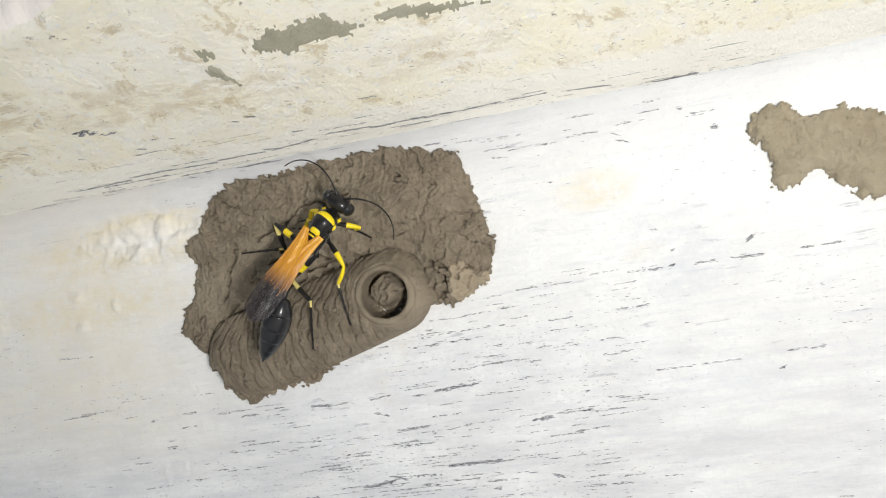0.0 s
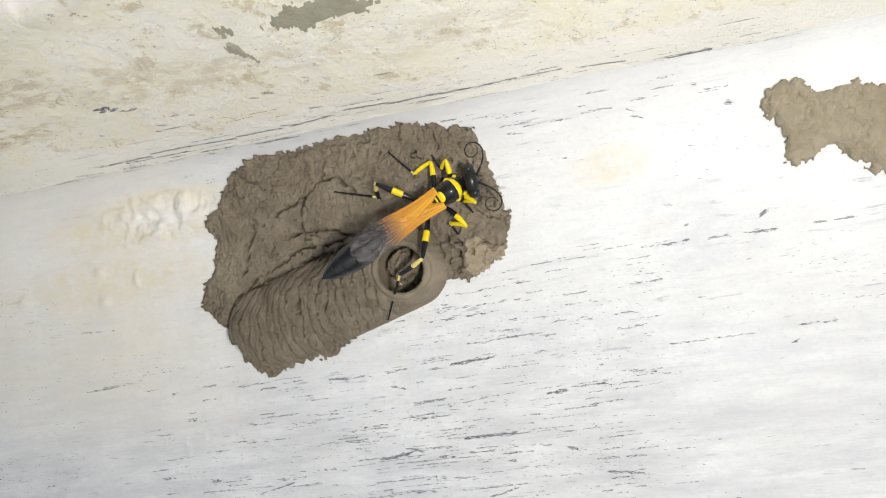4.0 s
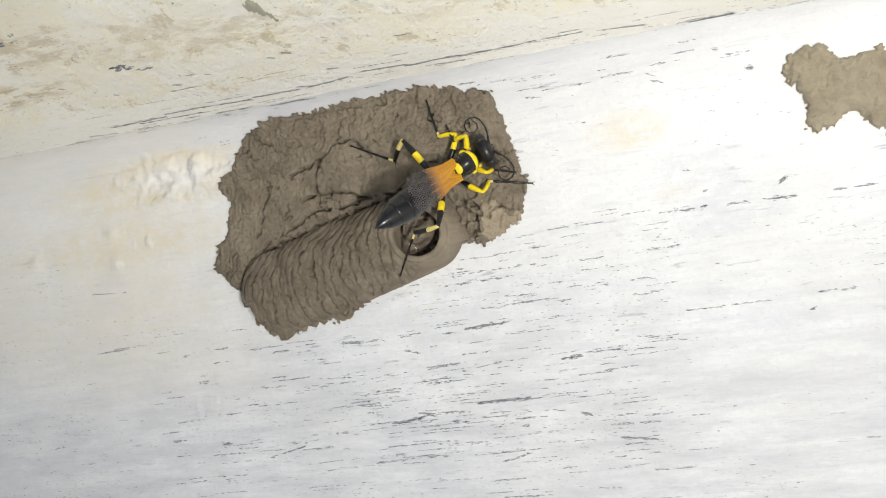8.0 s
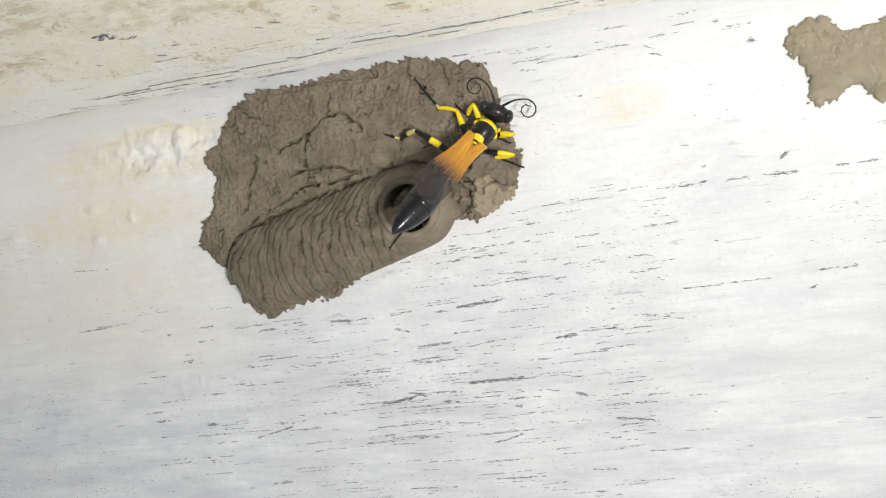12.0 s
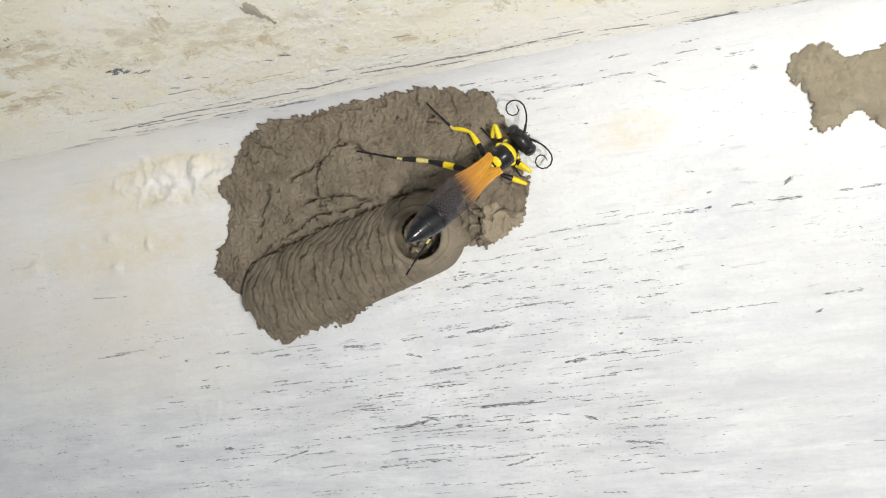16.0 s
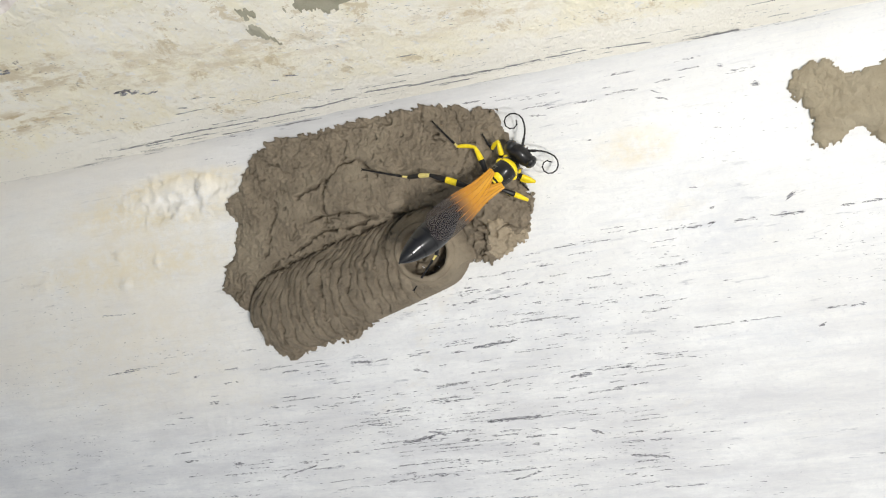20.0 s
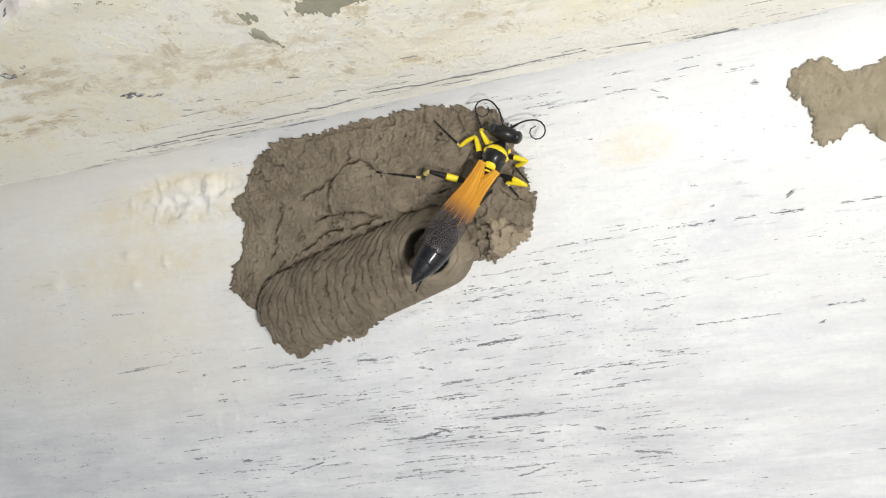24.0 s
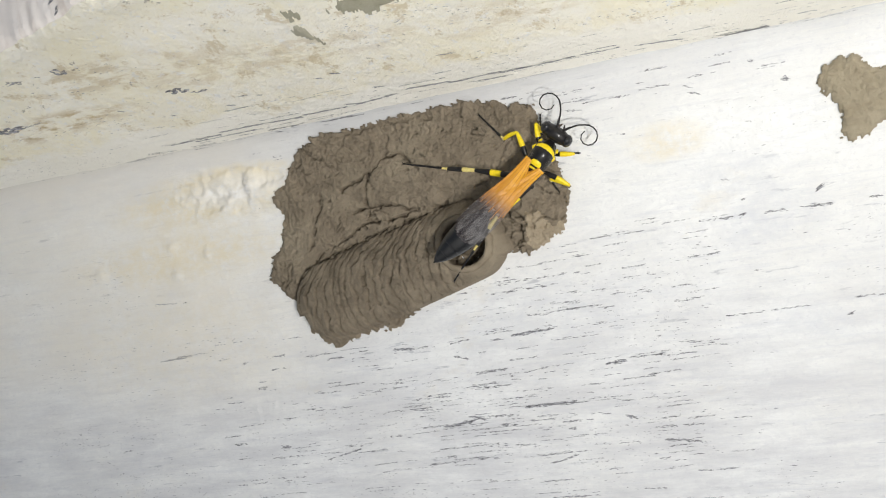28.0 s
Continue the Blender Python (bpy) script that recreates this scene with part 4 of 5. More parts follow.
def make_head():
    rings = []
    for i in range(15):
        a = math.pi * i / 14
        rings.append(((0.25 - 1.0 * math.cos(a), 0, 0), 0.12 + 1.85 * math.sin(a) ** 0.75, 0.1 + 1.3 * math.sin(a) ** 0.8, 0))
    v, f, k = loft(rings, 24)
    head = part(link_mesh("head", v, f, M_BLACK), wasp, "wide black head with grey-haired face")
    for side in (-1, 1):
        rings = [((0.3 - 0.85 * math.cos(math.pi * i / 10), side * 1.58, 0.05), 0.05 + 0.66 * math.sin(math.pi * i / 10), 0.05 + 1.1 * math.sin(math.pi * i / 10), 0) for i in range(11)]
        v, f, k = loft(rings, 16)
        part(link_mesh("eye", v, f, M_GASTER), head, "glossy black compound eye")
        jaw = spindle(1.3, lambda u: (0.28 * (1 - 0.75 * u), 0.2 * (1 - 0.7 * u), 0), [M_BROWN], "mandible", 8, 0, 8)
        jaw.matrix_basis = pose(0.001, side * 0.0006, -0.001, 0, 35, -side * 25)
        part(jaw, head)
    rings = [((0.75 + 0.45 * math.sin(math.pi / 2 * i / 5), 0, -0.25), 1.0 * math.cos(math.pi / 2 * i / 5.2), 0.8 * math.cos(math.pi / 2 * i / 5.2), 0) for i in range(6)]
    v, f, k = loft(rings, 16)
    part(link_mesh("face", v, f, M_HAIR), head, "silvery downy face")
    return head


PETIOLE, GASTER = 6.6, 9.0


def make_abdomen():
    pet = spindle(PETIOLE + 0.3, lambda u: (0.26 + 0.14 * u ** 3, 0.26 + 0.16 * u ** 3, 1 if 0.1 < u < 0.55 else 0), [M_BLACK, M_YELLOW], "petiole", 12, 0.15, 14)
    part(pet, wasp, "thin black and yellow waist")
    segs = 6
    gaster = None
    cuts = [0, 0.24, 0.47, 0.66, 0.81, 0.92, 1.0]

    def radius(u):
        return 1.98 * max(0.0, math.sin(math.pi * min(1, u ** 0.82 * 0.985 + 0.012))) ** 0.62 * (1 - 0.15 * u) + 0.02

    for i in range(segs):
        rings = []
        for k in range(9):
            u = cuts[i] + (cuts[i + 1] - cuts[i] + 0.02) * k / 8
            r = radius(min(u, 1)) * (1 + 0.003 * (k / 8))
            rings.append(((u * GASTER, 0, -0.25 * math.sin(math.pi * min(u, 1))), r, r * 0.95, 0))
        v, f, _ = loft(rings, 24)
        ob = link_mesh("gaster" if i == 0 else "gaster_ring", v, f, M_GASTER)
        if i == 0:
            gaster = part(ob, wasp, "glossy black swollen abdomen")
        else:
            part(ob, gaster)
    return pet, gaster


def make_wing(side, name="wing", ln=13.6, size=1.08, veins=5):
    """A folded wing lying back along the body, with veins."""
    rows, cols = 26, 8
    verts, faces = [], []

    def width(u):
        end = 1 if u < 0.86 else math.sqrt(max(0.0, 1 - ((u - 0.86) / 0.142) ** 2))
        return (0.80 + 2.1 * math.sin(math.pi * min(1, 0.02 + 0.60 * u)) ** 1.2) * end

    def place(u, v):
        w = width(u) * size
        root = max(0.0, 1 - u / 0.38) ** 1.5
        y = side * (0.30 + 0.75 * root + w * (v - 0.45))
        z = 0.25 * math.sin(math.pi * u) - 0.5 * (v - 0.4) ** 2 + (0.045 + 0.03 * math.sin(9 * u)) * math.sin(v * 11 + 3.5 * u + side)
        return (-u * ln, y, z + (0.28 if side > 0 else 0))

    for i in range(rows + 1):
        for k in range(cols + 1):
            verts.append(place(i / rows, k / cols))
    for i in range(rows):
        for k in range(cols):
            a = i * (cols + 1) + k
            faces.append((a, a + 1, a + cols + 2, a + cols + 1))
    wing = part(link_mesh(name, verts, faces, M_WING), wasp, "amber translucent wing with smoky tip")
    for v0, v1, u1 in ((0.02, 0.03, 0.66), (0.25, 0.3, 0.62), (0.5, 0.6, 0.58), (0.75, 0.85, 0.6), (0.95, 0.97, 0.56))[:veins]:
        vv, ff = [], []
        for i in range(13):
            u = 0.02 + u1 * i / 12
            x, y, z = place(u, v0 + (v1 - v0) * i / 12)
            b = len(vv)
            vv += [(x, y - 0.035, z), (x, y, z + 0.04), (x, y + 0.035, z)]
            if i:
                ff += [(b - 3, b - 2, b + 1, b), (b - 2, b - 1, b + 2, b + 1)]
        part(link_mesh("vein", vv, ff, M_VEIN), wing)
    return wing


M_VEIN = make_plain("amber_vein", (0.40, 0.16, 0.012), 0.35, 0.5, 0.2, 2.0)
make_body()
head = make_head()
petiole, gaster = make_abdomen()
wings = [make_wing(s) for s in (1, -1)]
hind_wings = [make_wing(s, "hind_wing", 8.4, 0.72, 3) for s in (1, -1)]

# Leg lengths: femur, tibia, tarsus; hip place; feet at rest in the body's space.
LEGS = {
    "fore": dict(bones=(3.0, 2.5, 3.0), hip=(0.9, 0.9, -1.2), rest=(5.2, 4.2), thick=0.37),
    "mid": dict(bones=(4.0, 2.8, 5.6), hip=(-1.6, 1.2, -1.3), rest=(0.2, 8.0), thick=0.38),
    "hind": dict(bones=(6.0, 4.7, 7.4), hip=(-4.0, 1.1, -1.2), rest=(-8.5, 7.5), thick=0.45),
}
# colours along femur, tibia and tarsus: (up to, material)
BANDS = {
    "fore": (((0.40, 0), (1.1, 1)), ((0.85, 1), (1.1, 3)), ((1.1, 0),)),
    "mid": (((0.48, 0), (1.1, 1)), ((0.92, 1), (1.1, 2)), ((0.10, 2), (1.1, 0))),
    "hind": (((0.34, 0), (0.60, 1), (1.1, 0)), ((0.40, 2), (1.1, 0)), ((0.12, 2), (1.1, 0))),
}
LEG_MATS = [M_BLACK, M_YELLOW, M_PALE, M_BROWN]


def make_leg(kind):
    spec = LEGS[kind]
    a, b, c = spec["bones"]
    w = spec["thick"]

    def colour(k, u):
        return next(m for end, m in BANDS[kind][k] if u < end)

    def thigh(u):
        r = w * (0.42 + 0.62 * math.sin(math.pi * min(1, 0.10 + 0.80 * u)) ** 1.3)
        return r * 0.92, r, colour(0, u)

    def shin(u):
        r = w * (0.40 + 0.34 * math.sin(math.pi * (0.12 + 0.72 * u)))
        return r, r, colour(1, u)

    def foot(u):
        joint = 1 + 0.38 * (0.5 + 0.5 * math.cos((u * 5 % 1.0) * 2 * math.pi)) ** 3
        r = (0.155 - 0.06 * u) * joint
        return r, r, colour(2, u)

    femur = part(spindle(a, thigh, LEG_MATS, "leg", 12, 0.12, 24), wasp, kind + " leg, banded black and yellow")
    tibia = part(spindle(b, shin, LEG_MATS, "tibia", 10, 0.12, 24), femur)
    tarsus = part(spindle(c, foot, LEG_MATS, "tarsus", 8, 0.1, 40), femur)
    # spurs at the end of the tibia, claws at the tip of the foot
    for turn in (-1, 1):
        spur = spindle(1.0 if kind == "hind" else 0.6, lambda u: (0.06 * (1.05 - u), 0.06 * (1.05 - u), 0), LEG_MATS, "spur", 6, 0, 4)
        spur.matrix_basis = pose((b - 0.1) * 0.001, 0, -0.00015, 0, 32, turn * 24)
        part(spur, tibia)
        claw = spindle(0.5, lambda u: (0.06 * (1.05 - u), 0.06 * (1.05 - u), 0), LEG_MATS, "claw", 6, 0.08, 4)
        claw.matrix_basis = pose((c - 0.05) * 0.001, 0, 0, 0, 10, turn * 38)
        part(claw, tarsus)
    return femur, tibia, tarsus


def make_coxa(kind, side):
    """The short black hip joint between thorax and leg."""
    x, y, z = LEGS[kind]["hip"]
    a, b = Vector((max(-3.2, x + 0.8), side * 0.4, -0.4)), Vector((x, side * y, z))
    way = b - a
    ob = spindle(way.length + 0.25, lambda u: (0.62 - 0.3 * u, 0.6 - 0.28 * u, 0), [M_BLACK], "coxa", 10, 0, 8)
    ob.matrix_basis = Matrix.Translation(a * 0.001) @ way.to_track_quat("X", "Z").to_matrix().to_4x4()
    part(ob, wasp)


for kind in LEGS:
    for side in (1, -1):
        make_coxa(kind, side)
legs = {(kind, side): make_leg(kind) for kind in LEGS for side in (1, -1)}

ANT_N, ANT_STEP = 14, 0.62


def make_antenna():
    base = spindle(1.1, lambda u: (0.17, 0.17, 0), [M_BLACK], "antenna", 8, 0, 6)
    part(base, wasp, "thin black antenna, curling to a spiral")
    return base, [part(spindle(ANT_STEP * 1.06, lambda u, i=i: (0.115 - 0.0035 * i, 0.115 - 0.0035 * i, 0), [M_BLACK], "antenna_joint", 8, 0, 3), base) for i in range(ANT_N)]


antennae = {side: make_antenna() for side in (1, -1)}

# ---- how the wasp moves ----
BODY = [
    (0, creep(-7.89, 9.00, 12.45, 45.8, -6.0, 4.0)),
    (0.3, creep(-8.52, 8.88, 15.49, 66.8, -6.2, 4.0)),
    (0.6, creep(-15.11, 8.76, 11.66, 92.4, -6.4, 4.0)),
    (0.8, creep(-15.42, 8.68, 12.90, 57.9, -6.5, 4.0)),
    (1, creep(-11.64, 8.60, 10.54, 26.6, -6.7, 4.0)),
    (1.2, creep(-10.36, 8.35, 11.14, -3.4, -6.8, 4.0)),
    (1.4, creep(-9.34, 8.10, 9.93, -21.5, -6.9, 4.0)),
    (1.6, creep(-9.24, 7.85, 8.95, -31.9, -7.1, 4.0)),
    (1.8, creep(-7.09, 7.60, 8.74, -32.6, -7.2, 4.0)),
    (2, creep(-3.88, 7.35, 8.72, -25.2, -7.3, 4.0)),
    (2.2, creep(-1.78, 7.10, 11.30, -12.0, -7.5, 4.0)),
    (2.4, creep(-0.00, 6.85, 12.83, 10.9, -7.6, 4.0)),
    (2.6, creep(4.29, 6.60, 11.96, -0.4, -7.7, 5.3)),
    (2.8, creep(6.15, 6.40, 11.60, 7.9, -7.9, 6.5)),
    (3, creep(5.99, 6.20, 10.79, 12.1, -8.0, 7.8)),
    (3.5, creep(5.56, 5.70, 11.35, 21.5, -10.6, 10.9)),
    (5.5, creep(7.53, 5.20, 11.29, 36.0, -21.0, 14.0)),
    (6, creep(8.59, 5.20, 11.72, 51.1, -20.9, 14.0)),
    (6.5, creep(7.88, 5.20, 11.80, 39.5, -20.9, 14.0)),
    (7, creep(7.26, 5.20, 11.08, 33.2, -20.8, 14.0)),
    (7.5, creep(7.09, 5.20, 10.63, 38.1, -20.8, 14.0)),
    (8, creep(5.07, 5.20, 10.20, 29.3, -20.7, 14.0)),
    (8.5, creep(7.66, 5.20, 9.89, 9.5, -20.6, 14.0)),
    (9, creep(7.24, 5.20, 9.73, 68.1, -20.6, 14.0)),
    (9.5, creep(7.00, 5.20, 9.89, 41.2, -20.5, 14.0)),
    (10, creep(7.34, 5.20, 9.90, 41.4, -20.4, 14.0)),
    (10.5, creep(8.42, 5.20, 9.72, 61.5, -20.4, 14.0)),
    (11, creep(8.35, 5.20, 9.40, 49.0, -20.3, 14.0)),
    (11.5, creep(8.28, 5.20, 10.03, 49.5, -20.2, 14.0)),
    (13.5, creep(9.13, 5.20, 10.42, 24.9, -20.0, 14.0)),
    (14, creep(7.97, 5.20, 10.08, 7.8, -19.9, 14.0)),
    (14.5, creep(7.36, 5.20, 11.07, 5.6, -19.9, 14.0)),
    (15, creep(8.76, 5.20, 10.57, 9.2, -19.8, 14.0)),
    (15.5, creep(9.39, 5.20, 9.93, 27.8, -19.8, 14.0)),
    (16, creep(10.05, 5.20, 10.63, 33.5, -19.7, 14.0)),
    (16.5, creep(9.16, 5.20, 10.70, 53.5, -19.6, 14.0)),
    (17, creep(8.84, 5.20, 11.80, 41.1, -19.6, 14.0)),
    (17.5, creep(9.43, 5.20, 10.55, 32.3, -19.5, 14.0)),
    (18, creep(10.05, 5.20, 10.90, 21.9, -19.4, 14.0)),
    (18.5, creep(10.48, 5.20, 10.47, 16.2, -19.4, 14.0)),
    (19, creep(10.52, 5.20, 10.81, 25.9, -19.3, 14.0)),
    (19.5, creep(10.60, 5.20, 10.25, 30.0, -19.2, 14.0)),
    (20, creep(9.67, 5.20, 10.92, 37.1, -19.2, 14.0)),
    (20.5, creep(7.69, 5.20, 11.55, 57.0, -19.1, 14.0)),
    (21, creep(9.11, 5.20, 11.51, 45.1, -19.1, 14.0)),
    (21.5, creep(9.80, 5.20, 10.85, 30.0, -19.0, 14.0)),
    (23.5, creep(9.84, 5.20, 10.85, 38.8, -10.0, 14.0)),
    (24, creep(8.55, 5.20, 12.85, 57.6, -9.8, 14.0)),
    (24.5, creep(8.78, 5.20, 12.38, 53.6, -9.6, 14.0)),
    (25, creep(10.09, 5.20, 11.46, 35.6, -9.3, 14.0)),
    (25.5, creep(11.06, 5.20, 10.39, 13.5, -9.1, 14.0)),
    (26, creep(9.32, 5.20, 10.80, 41.1, -8.9, 14.0)),
    (26.5, creep(8.46, 5.20, 12.41, 54.6, -8.7, 14.0)),
    (27, creep(7.50, 5.20, 13.62, 68.0, -8.4, 14.0)),
    (27.5, creep(8.97, 5.20, 12.36, 36.4, -8.2, 14.0)),
    (28, creep(10.11, 5.20, 12.13, 46.7, -8.0, 14.0)),
]

# seconds; yaw and lift of the waist, further lift of the abdomen, yaw of the head (degrees)
ABDOMEN = [(0, 13.0, 10.2, -20.6, 0.3), (0.3, 3.1, 8.5, -25.8, 3.0), (0.6, -3.7, 21.7, -40.7, 32.6), (0.8, 25.3, 8.9, -36.6, -0.7), (1, 25.6, 3.0, -36.9, 1.0), (1.2, 39.1, 2.9, -38.9, 8.6),
           (1.4, 37.0, 2.7, -40.8, 15.2), (1.6, 5.3, 3.0, -42.9, -13.1), (1.8, 10.9, 2.8, -44.8, -19.7), (2, 22.3, 5.7, -48.7, -25.0), (2.2, 26.1, 10.3, -34.2, 1.0), (2.4, 17.5, 27.4, -27.8, 5.6),
           (2.6, 21.1, 29.0, -23.8, -5.7), (2.8, 6.8, 25.0, -16.2, -12.8), (3, 14.5, 26.0, -16.9, 11.3), (3.5, 0.1, 25.0, -16.2, -27.6), (5.5, 4.2, 36.6, -23.8, 16.8), (6, -2.1, 63.8, -41.5, 13.0),
           (6.5, -4.6, 54.9, -35.7, 12.4), (7, 1.3, 60.3, -39.2, 3.1), (7.5, -7.5, 61.1, -39.7, 7.9), (8, 0.3, 76.1, -49.4, -5.1), (8.5, 7.0, 65.2, -42.3, 4.4), (9, -26.0, 20.2, -13.1, -2.6),
           (9.5, 2.0, 52.5, -34.1, 6.2), (10, 2.3, 53.4, -34.7, 9.1), (10.5, -17.4, 42.1, -27.3, 10.0), (11, -8.7, 49.5, -32.1, 11.0), (11.5, -4.5, 47.5, -30.9, 17.3), (13.5, -0.9, 55.8, -36.3, 16.8),
           (14, 10.1, 62.7, -40.8, -1.6), (14.5, 13.2, 52.3, -34.0, -10.1), (15, 7.4, 65.7, -42.7, 10.2), (15.5, -3.7, 69.3, -45.0, 9.1), (16, 2.4, 59.7, -38.8, 3.6), (16.5, -11.7, 37.1, -24.1, 1.4),
           (17, -2.2, 54.2, -35.2, 3.7), (17.5, -2.8, 60.6, -39.4, 25.3), (18, 5.1, 60.8, -39.5, -8.8), (18.5, -1.7, 56.6, -36.8, 8.9), (19, 0.5, 55.5, -36.0, 10.2), (19.5, -3.0, 55.9, -36.3, 21.3),
           (20, -2.8, 47.6, -30.9, 9.7), (20.5, -8.1, 41.5, -27.0, 9.4), (21, -6.7, 42.6, -27.7, 2.3), (21.5, -1.2, 60.3, -39.2, 16.4), (23.5, -3.1, 45.5, -29.5, 10.1), (24, -9.5, 30.9, -20.1, 4.9),
           (24.5, -9.1, 24.8, -16.1, 9.7), (25, -1.8, 14.0, -9.1, -32), (25.5, 8.5, 15.3, -9.9, 11.8), (26, -9.2, 17.0, -11.1, 5.8), (26.5, -12.0, 9.0, -5.9, 7.1), (27, -17.5, 9.1, -5.9, -7.5),
           (27.5, -3.9, 20.3, -13.2, -0.8), (28, -13.3, 17.0, -11.1, 0.1)]


def at(rows, t):
    """The values of a table at a time, on straight lines between rows."""
    times = [r[0] for r in rows]
    return [float(np.interp(t, times, [r[k] for r in rows])) for k in range(1, len(rows[0]))]


def body_at(t):
    for (t0, m0), (t1, m1) in zip(BODY, BODY[1:]):
        if t0 <= t <= t1:
            return m0.lerp(m1, (t - t0) / (t1 - t0))
    return BODY[-1][1]


# Where feet stand on the nest: seconds, x, z in millimetres; before the first row the foot goes along with the body.
FEET = {
    ("hind", 1): [(2.6, -14.6, 16.5), (3, -11.5, 15.0), (7, -11.9, 15.4), (11, -9.4, 14.4), (18, -11.0, 14.8), (24, -9.0, 14.0), (27, -11.7, 15.3), (28, -11.4, 14.8)],
    ("mid", 1): [(2.6, -4.4, 17.2), (3, -3.9, 17.5), (5.5, -0.1, 19.1), (24, 0.0, 19.2), (24.5, 2.4, 20.6), (25, 1.9, 18.2), (26, 4.3, 17.6), (26.5, -2.4, 21.6), (27, -2.1, 20.4), (28, 1.1, 19.2)],
    ("fore", 1): [(2.6, 2.0, 16.6), (3, 3.4, 17.0), (5.5, 3.0, 16.4), (9, 2.3, 15.5), (11, 4.2, 14.6), (16, 6.8, 14.8), (18, 6.3, 14.6), (21, 6.6, 17.4), (24, 5.9, 19.4), (25, 8.4, 17.2), (26, 5.2, 17.2), (27, 4.3, 19.8), (28, 9.2, 17.7)],
    ("hind", -1): [(2.6, -13.5, -1.0), (2.95, -6.8, -3.6), (7, -6.6, -3.0), (18, -5.6, -2.2), (28, -6.1, -2.9)],
    ("mid", -1): [(2.6, -1.0, 3.8), (3, 0.8, 4.6), (5.5, 10.8, 7.2), (8, 11.4, 6.9), (10.5, 11.3, 6.9), (11, 15.5, 5.5), (11.3, 12.5, 6.4), (14, 7.2, 5.2), (16, 9.4, 8.1), (17, 8.6, 8.2), (21, 9.0, 8.2), (24, 9.4, 8.3), (25, 8.2, 8.4), (28, 10.2, 8.1)],
    ("fore", -1): [(2.6, 4.6, 8.4), (3, 6.6, 8.4), (7, 9.4, 9.0), (9, 11.8, 7.7), (10, 9.8, 9.2), (18, 10.9, 8.4), (26, 10.6, 10.2), (27, 13.0, 14.4), (28, 13.2, 12.0)],
}
# where feet stand at the very start, at a turn and while the wasp peers into the cell
HELD = {
    0: {("hind", 1): (-23.4, 11.0), ("mid", 1): (-18.0, 13.6), ("fore", 1): (-14.6, 13.9), ("hind", -1): (-14.3, -3.3), ("mid", -1): (-8.0, -0.4), ("fore", -1): (-4.9, 10.5)},
    1: {("hind", 1): (-24.0, 9.2), ("mid", 1): (-19.5, 13.0), ("fore", 1): (-13.1, 14.3), ("hind", -1): (-20.3, -5.2), ("mid", -1): (-5.4, 8.0), ("fore", -1): (-4.9, 9.0)},
    2: {("hind", 1): (-16.4, 16.6), ("mid", 1): (-2.0, 16.0), ("fore", 1): (-2.8, 11.6), ("hind", -1): (-20.4, 8.4), ("mid", -1): (-12.6, -1.6), ("fore", -1): (-6.4, 4.4)},
}
# where knees stand out, once the wasp has settled: x, out, z
KNEES = {("hind", 1): (-0.2, 7.0, 12.6), ("mid", 1): (7.2, 4.6, 15.0), ("hind", -1): (2.7, 7.4, 5.5)}
TIMES = [b[0] for b in BODY]


def point_x(a, b, up):
    """A pose at a whose x axis goes to b and whose z axis lies near up."""
    x = (b - a).normalized()
    y = up.cross(x).normalized()
    z = x.cross(y)
    m = Matrix((x, y, z)).transposed().to_4x4()
    return Matrix.Translation(a) @ m


def foot_place(kind, side, t):
    """The tip of the foot in the body's space, in millimetres, and the upward way there."""
    inv = body_at(t).inverted()
    rows = FEET[kind, side]
    rx, ry = LEGS[kind]["rest"]
    swing = 0.9 * math.sin(t * 21 + {"fore": 0.0, "mid": 2.6, "hind": 5.0}[kind] + (3.1 if side > 0 else 0)) if t < rows[0][0] else 0
    held = HELD.get(t, {})
    if (kind, side) in held:
        x, z = held[kind, side]
    elif t < rows[0][0]:
        p = body_at(t) @ Vector(((rx + swing) * 0.001, side * ry * 0.001, 0))
        x, z = p.x * 1000, p.z * 1000
    else:
        x, z = at(rows, t)
    p = inv @ Vector((x * 0.001, -(ground(x, z) + 0.5) * 0.001, z * 0.001))
    return p * 1000


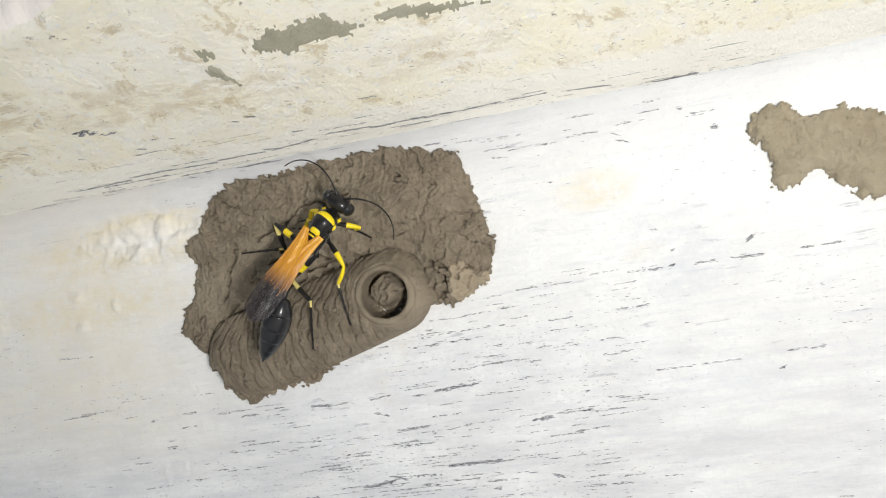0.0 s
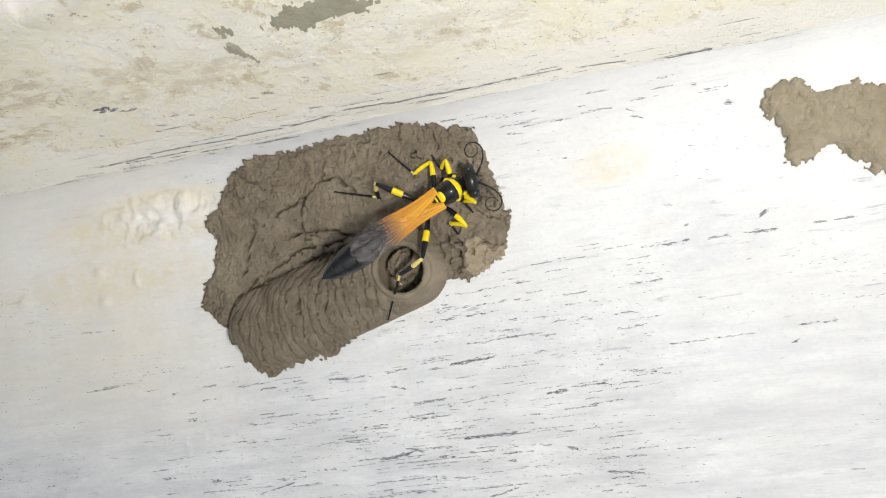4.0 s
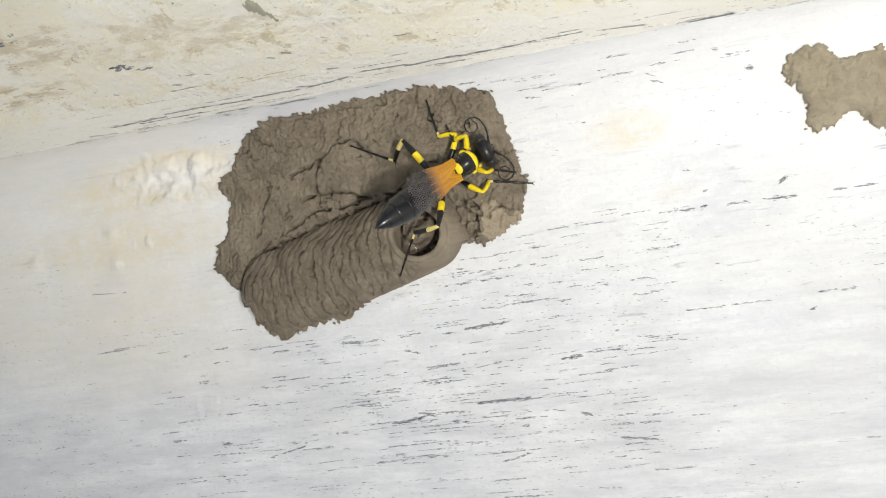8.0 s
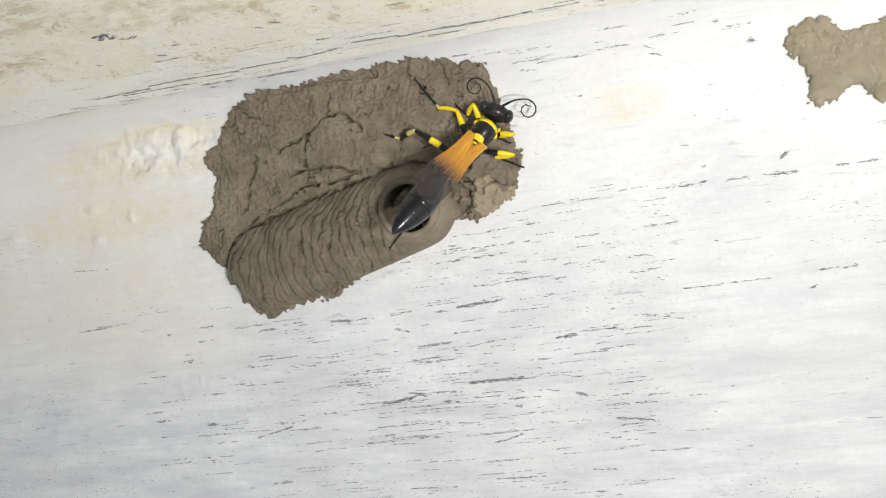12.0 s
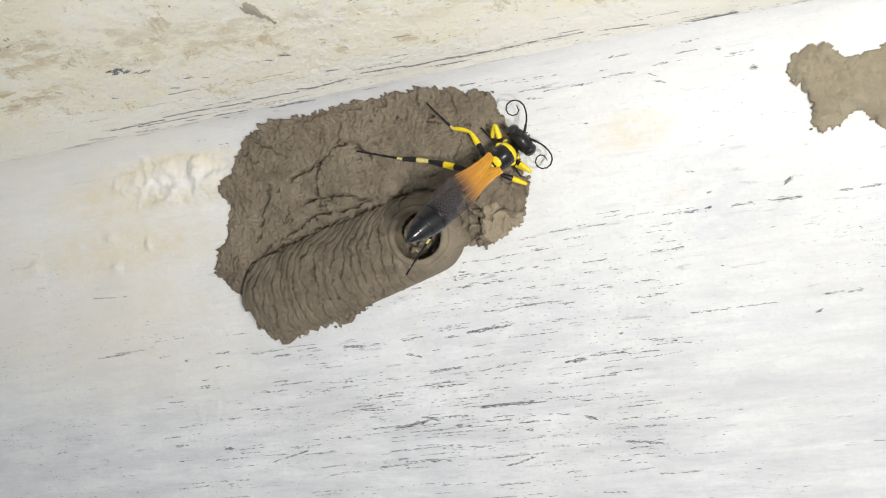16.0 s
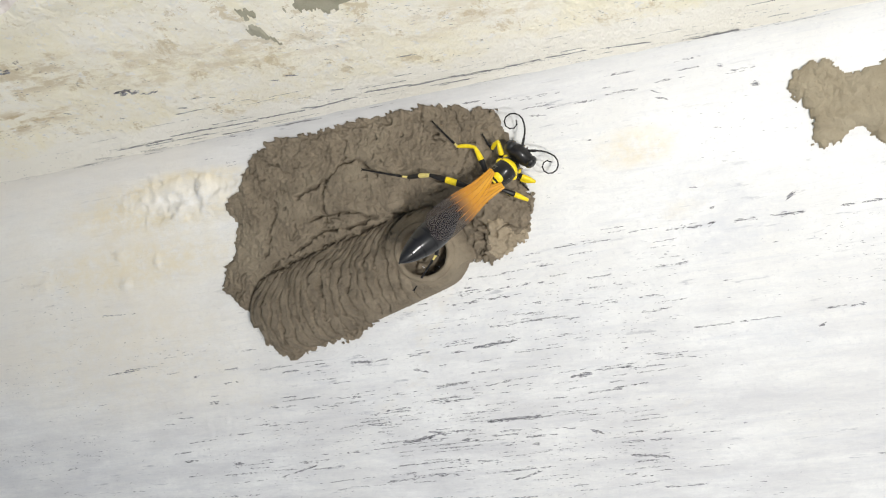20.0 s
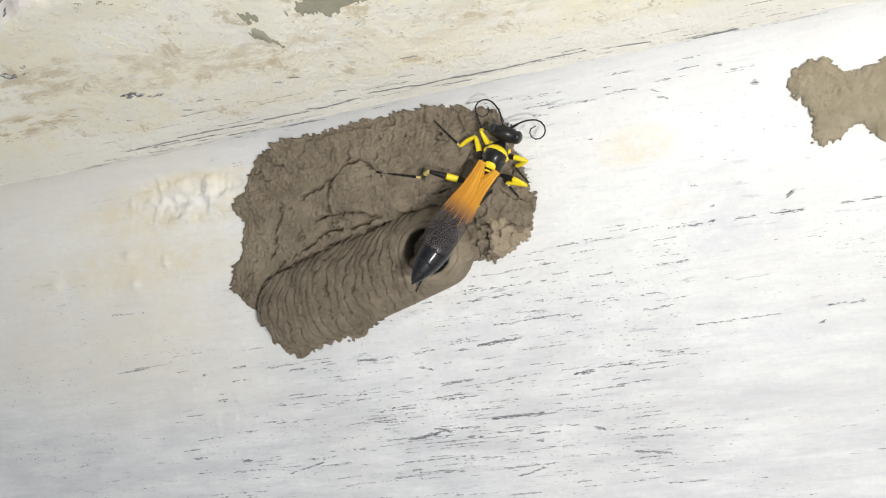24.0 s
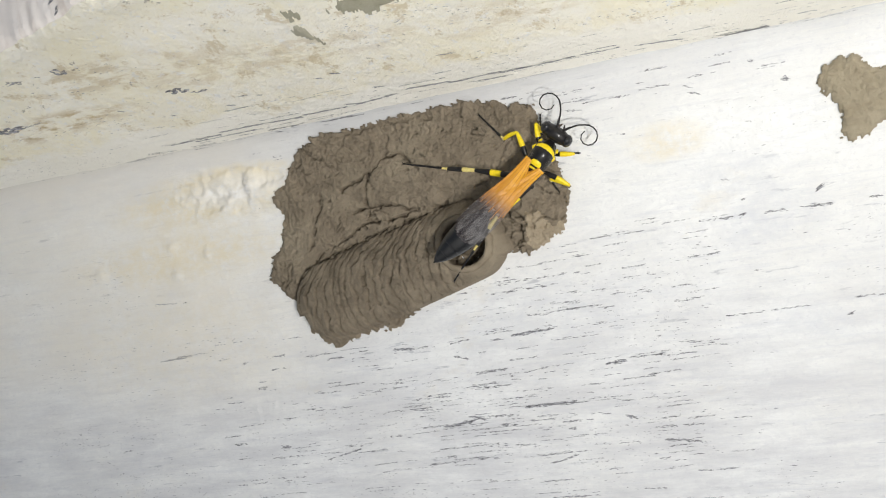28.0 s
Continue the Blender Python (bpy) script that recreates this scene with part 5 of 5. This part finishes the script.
def leg_poses(kind, side, t):
    spec = LEGS[kind]
    a, b, c = spec["bones"]
    hx, hy, hz = spec["hip"]
    hip = Vector((hx, side * hy, hz))
    tip = foot_place(kind, side, t)
    away = tip - hip
    off = body_at(t).inverted().to_3x3() @ Vector((0, -1, 0))
    flat = away - off * away.dot(off)
    ankle = tip - flat.normalized() * min(c * 0.93, flat.length * 0.55) + off * (1.5 if kind != "hind" else 1.1 if side > 0 else 3.2)
    reach = (ankle - hip).length
    if reach > (a + b) * 0.985:
        ankle = hip + (ankle - hip) * ((a + b) * 0.985 / reach)
        reach = (a + b) * 0.985
    reach = max(reach, abs(a - b) + 0.6)
    way = (ankle - hip).normalized()
    lean = Vector({"hind": (0.5, 1.0, 0.5) if side > 0 else (-0.3, 0.4, -0.3), "mid": (0.9, side * 0.2, 0.8) if side > 0 else (0.55, -0.85, 0.5), "fore": (0.5, side * 0.7, 0.7)}[kind])
    if t > 3 and (kind, side) in KNEES:
        kx, ko, kz = KNEES[kind, side]
        lean = body_at(t).inverted() @ Vector((kx * 0.001, -ko * 0.001, kz * 0.001)) * 1000 - hip
    up = (lean - way * way.dot(lean)).normalized()
    ca = max(-1.0, min(1.0, (a * a + reach * reach - b * b) / (2 * a * reach)))
    knee = hip + way * (a * ca) + up * (a * math.sqrt(1 - ca * ca))
    ankle = knee + (ankle - knee).normalized() * b
    femur = point_x(hip, knee, up)
    inv = femur.inverted()
    tibia = inv @ point_x(knee, ankle, up)
    tarsus = inv @ point_x(ankle, tip, off)
    return [metres(m) for m in (femur, tibia, tarsus)]


def metres(m):
    m = m.copy()
    m.translation = m.translation * 0.001
    return m


def head_pose(t):
    yaw = at(ABDOMEN, t)[3]
    ahead = float(np.interp(t, [3, 5, 22, 24], [2.2, 1.9, 1.9, 2.2]))
    return pose((ahead + 0.95 * math.cos(radians(yaw))) * 0.001, 0.00095 * math.sin(radians(yaw)), 0.0002, 0, 6, 0.85 * yaw)


# curl of the antennae, spread of their roots
CURL = [(0, 0.12, 58), (0.6, 0.15, 40), (1.0, 0.2, 25), (2.0, 0.2, 18), (2.4, 0.6, 30), (2.9, 0.9, 40), (5.5, 1.0, 55), (8, 1.0, 62), (10, 1.0, 45), (11, 1.0, 30), (13.5, 1.0, 50), (14, 1.0, 52), (17, 1.0, 38), (20, 1.0, 32), (25, 1.0, 42), (28, 0.8, 28)]


def antenna_poses(side, t):
    curl, spread = at(CURL, t)
    spread += 7 * math.sin(t * 1.7 + side) + 4 * math.sin(t * 4.3 - side)
    if side < 0:
        spread += float(np.interp(t, [11.5, 13.5, 21.5, 23.5], [0, 18, 18, 0]))
    root = head_pose(t) @ pose(0.0010, side * 0.0004, 0.0007, 0, -18, side * spread)
    out, m = [], pose(0.0011, 0, 0, 0, 14, 0)
    for i in range(ANT_N):
        out.append(m)
        bend = 4 + curl * (6 if i < 3 else 22 + 2.6 * (i - 3))
        m = m @ pose(ANT_STEP * 0.001, 0, 0, 0, 1.5, side * bend)
    return root, out


def motions():
    walk(wasp, BODY)
    walk(head, [(t, head_pose(t)) for t in TIMES])
    pet_rows, gas_rows = [], []
    for t in TIMES:
        yaw, lift, curl = at(ABDOMEN, t)[:3]
        waist = pose(-0.0040, 0, 0.0002, 0, 0, 180 + yaw) @ pose(0, 0, 0, 0, -lift, 0)
        pet_rows.append((t, waist))
        gas_rows.append((t, waist @ pose(PETIOLE * 0.001, 0, 0, 0, -curl, 0)))
    walk(petiole, pet_rows)
    walk(gaster, gas_rows)
    # the wings lie over the raised abdomen
    for pair, spread, drop in ((wings, 1.5, 0.0), (hind_wings, 9.0, 0.35)):
        for side, wing in zip((1, -1), pair):
            rows = []
            for t in TIMES:
                yaw, lift = at(ABDOMEN, t)[:2]
                turn = yaw * float(np.interp(t, [3, 5], [0.15, 0.6]))
                if side > 0:
                    turn -= float(np.interp(t, [3, 5.5, 8, 9, 12, 14.5, 16, 28], [1, 3, 8, 4, 4, 6, 4, 4]))
                tilt = math.degrees(math.atan2(0.5 + PETIOLE * math.sin(radians(lift)), 2.8 + PETIOLE * math.cos(radians(lift))))
                rows.append((t, pose(-0.0012, 0, (1.85 - drop) * 0.001, 0, tilt - 2 * drop, turn + side * spread)))
            walk(wing, rows)
    for (kind, side), (femur, tibia, tarsus) in legs.items():
        rows = [(t, leg_poses(kind, side, t)) for t in TIMES]
        for k, ob in enumerate((femur, tibia, tarsus)):
            walk(ob, [(t, r[k]) for t, r in rows])
    for side, (base, joints) in antennae.items():
        rows = [(t, antenna_poses(side, t)) for t in TIMES]
        walk(base, [(t, r[0]) for t, r in rows])
        few = [r for r in rows if r[0] in (0, 0.6, 1.0, 2.0, 2.4, 2.8, 3.5, 5.5, 28)]
        for i, ob in enumerate(joints):
            walk(ob, [(t, r[1][i]) for t, r in few])


motions()
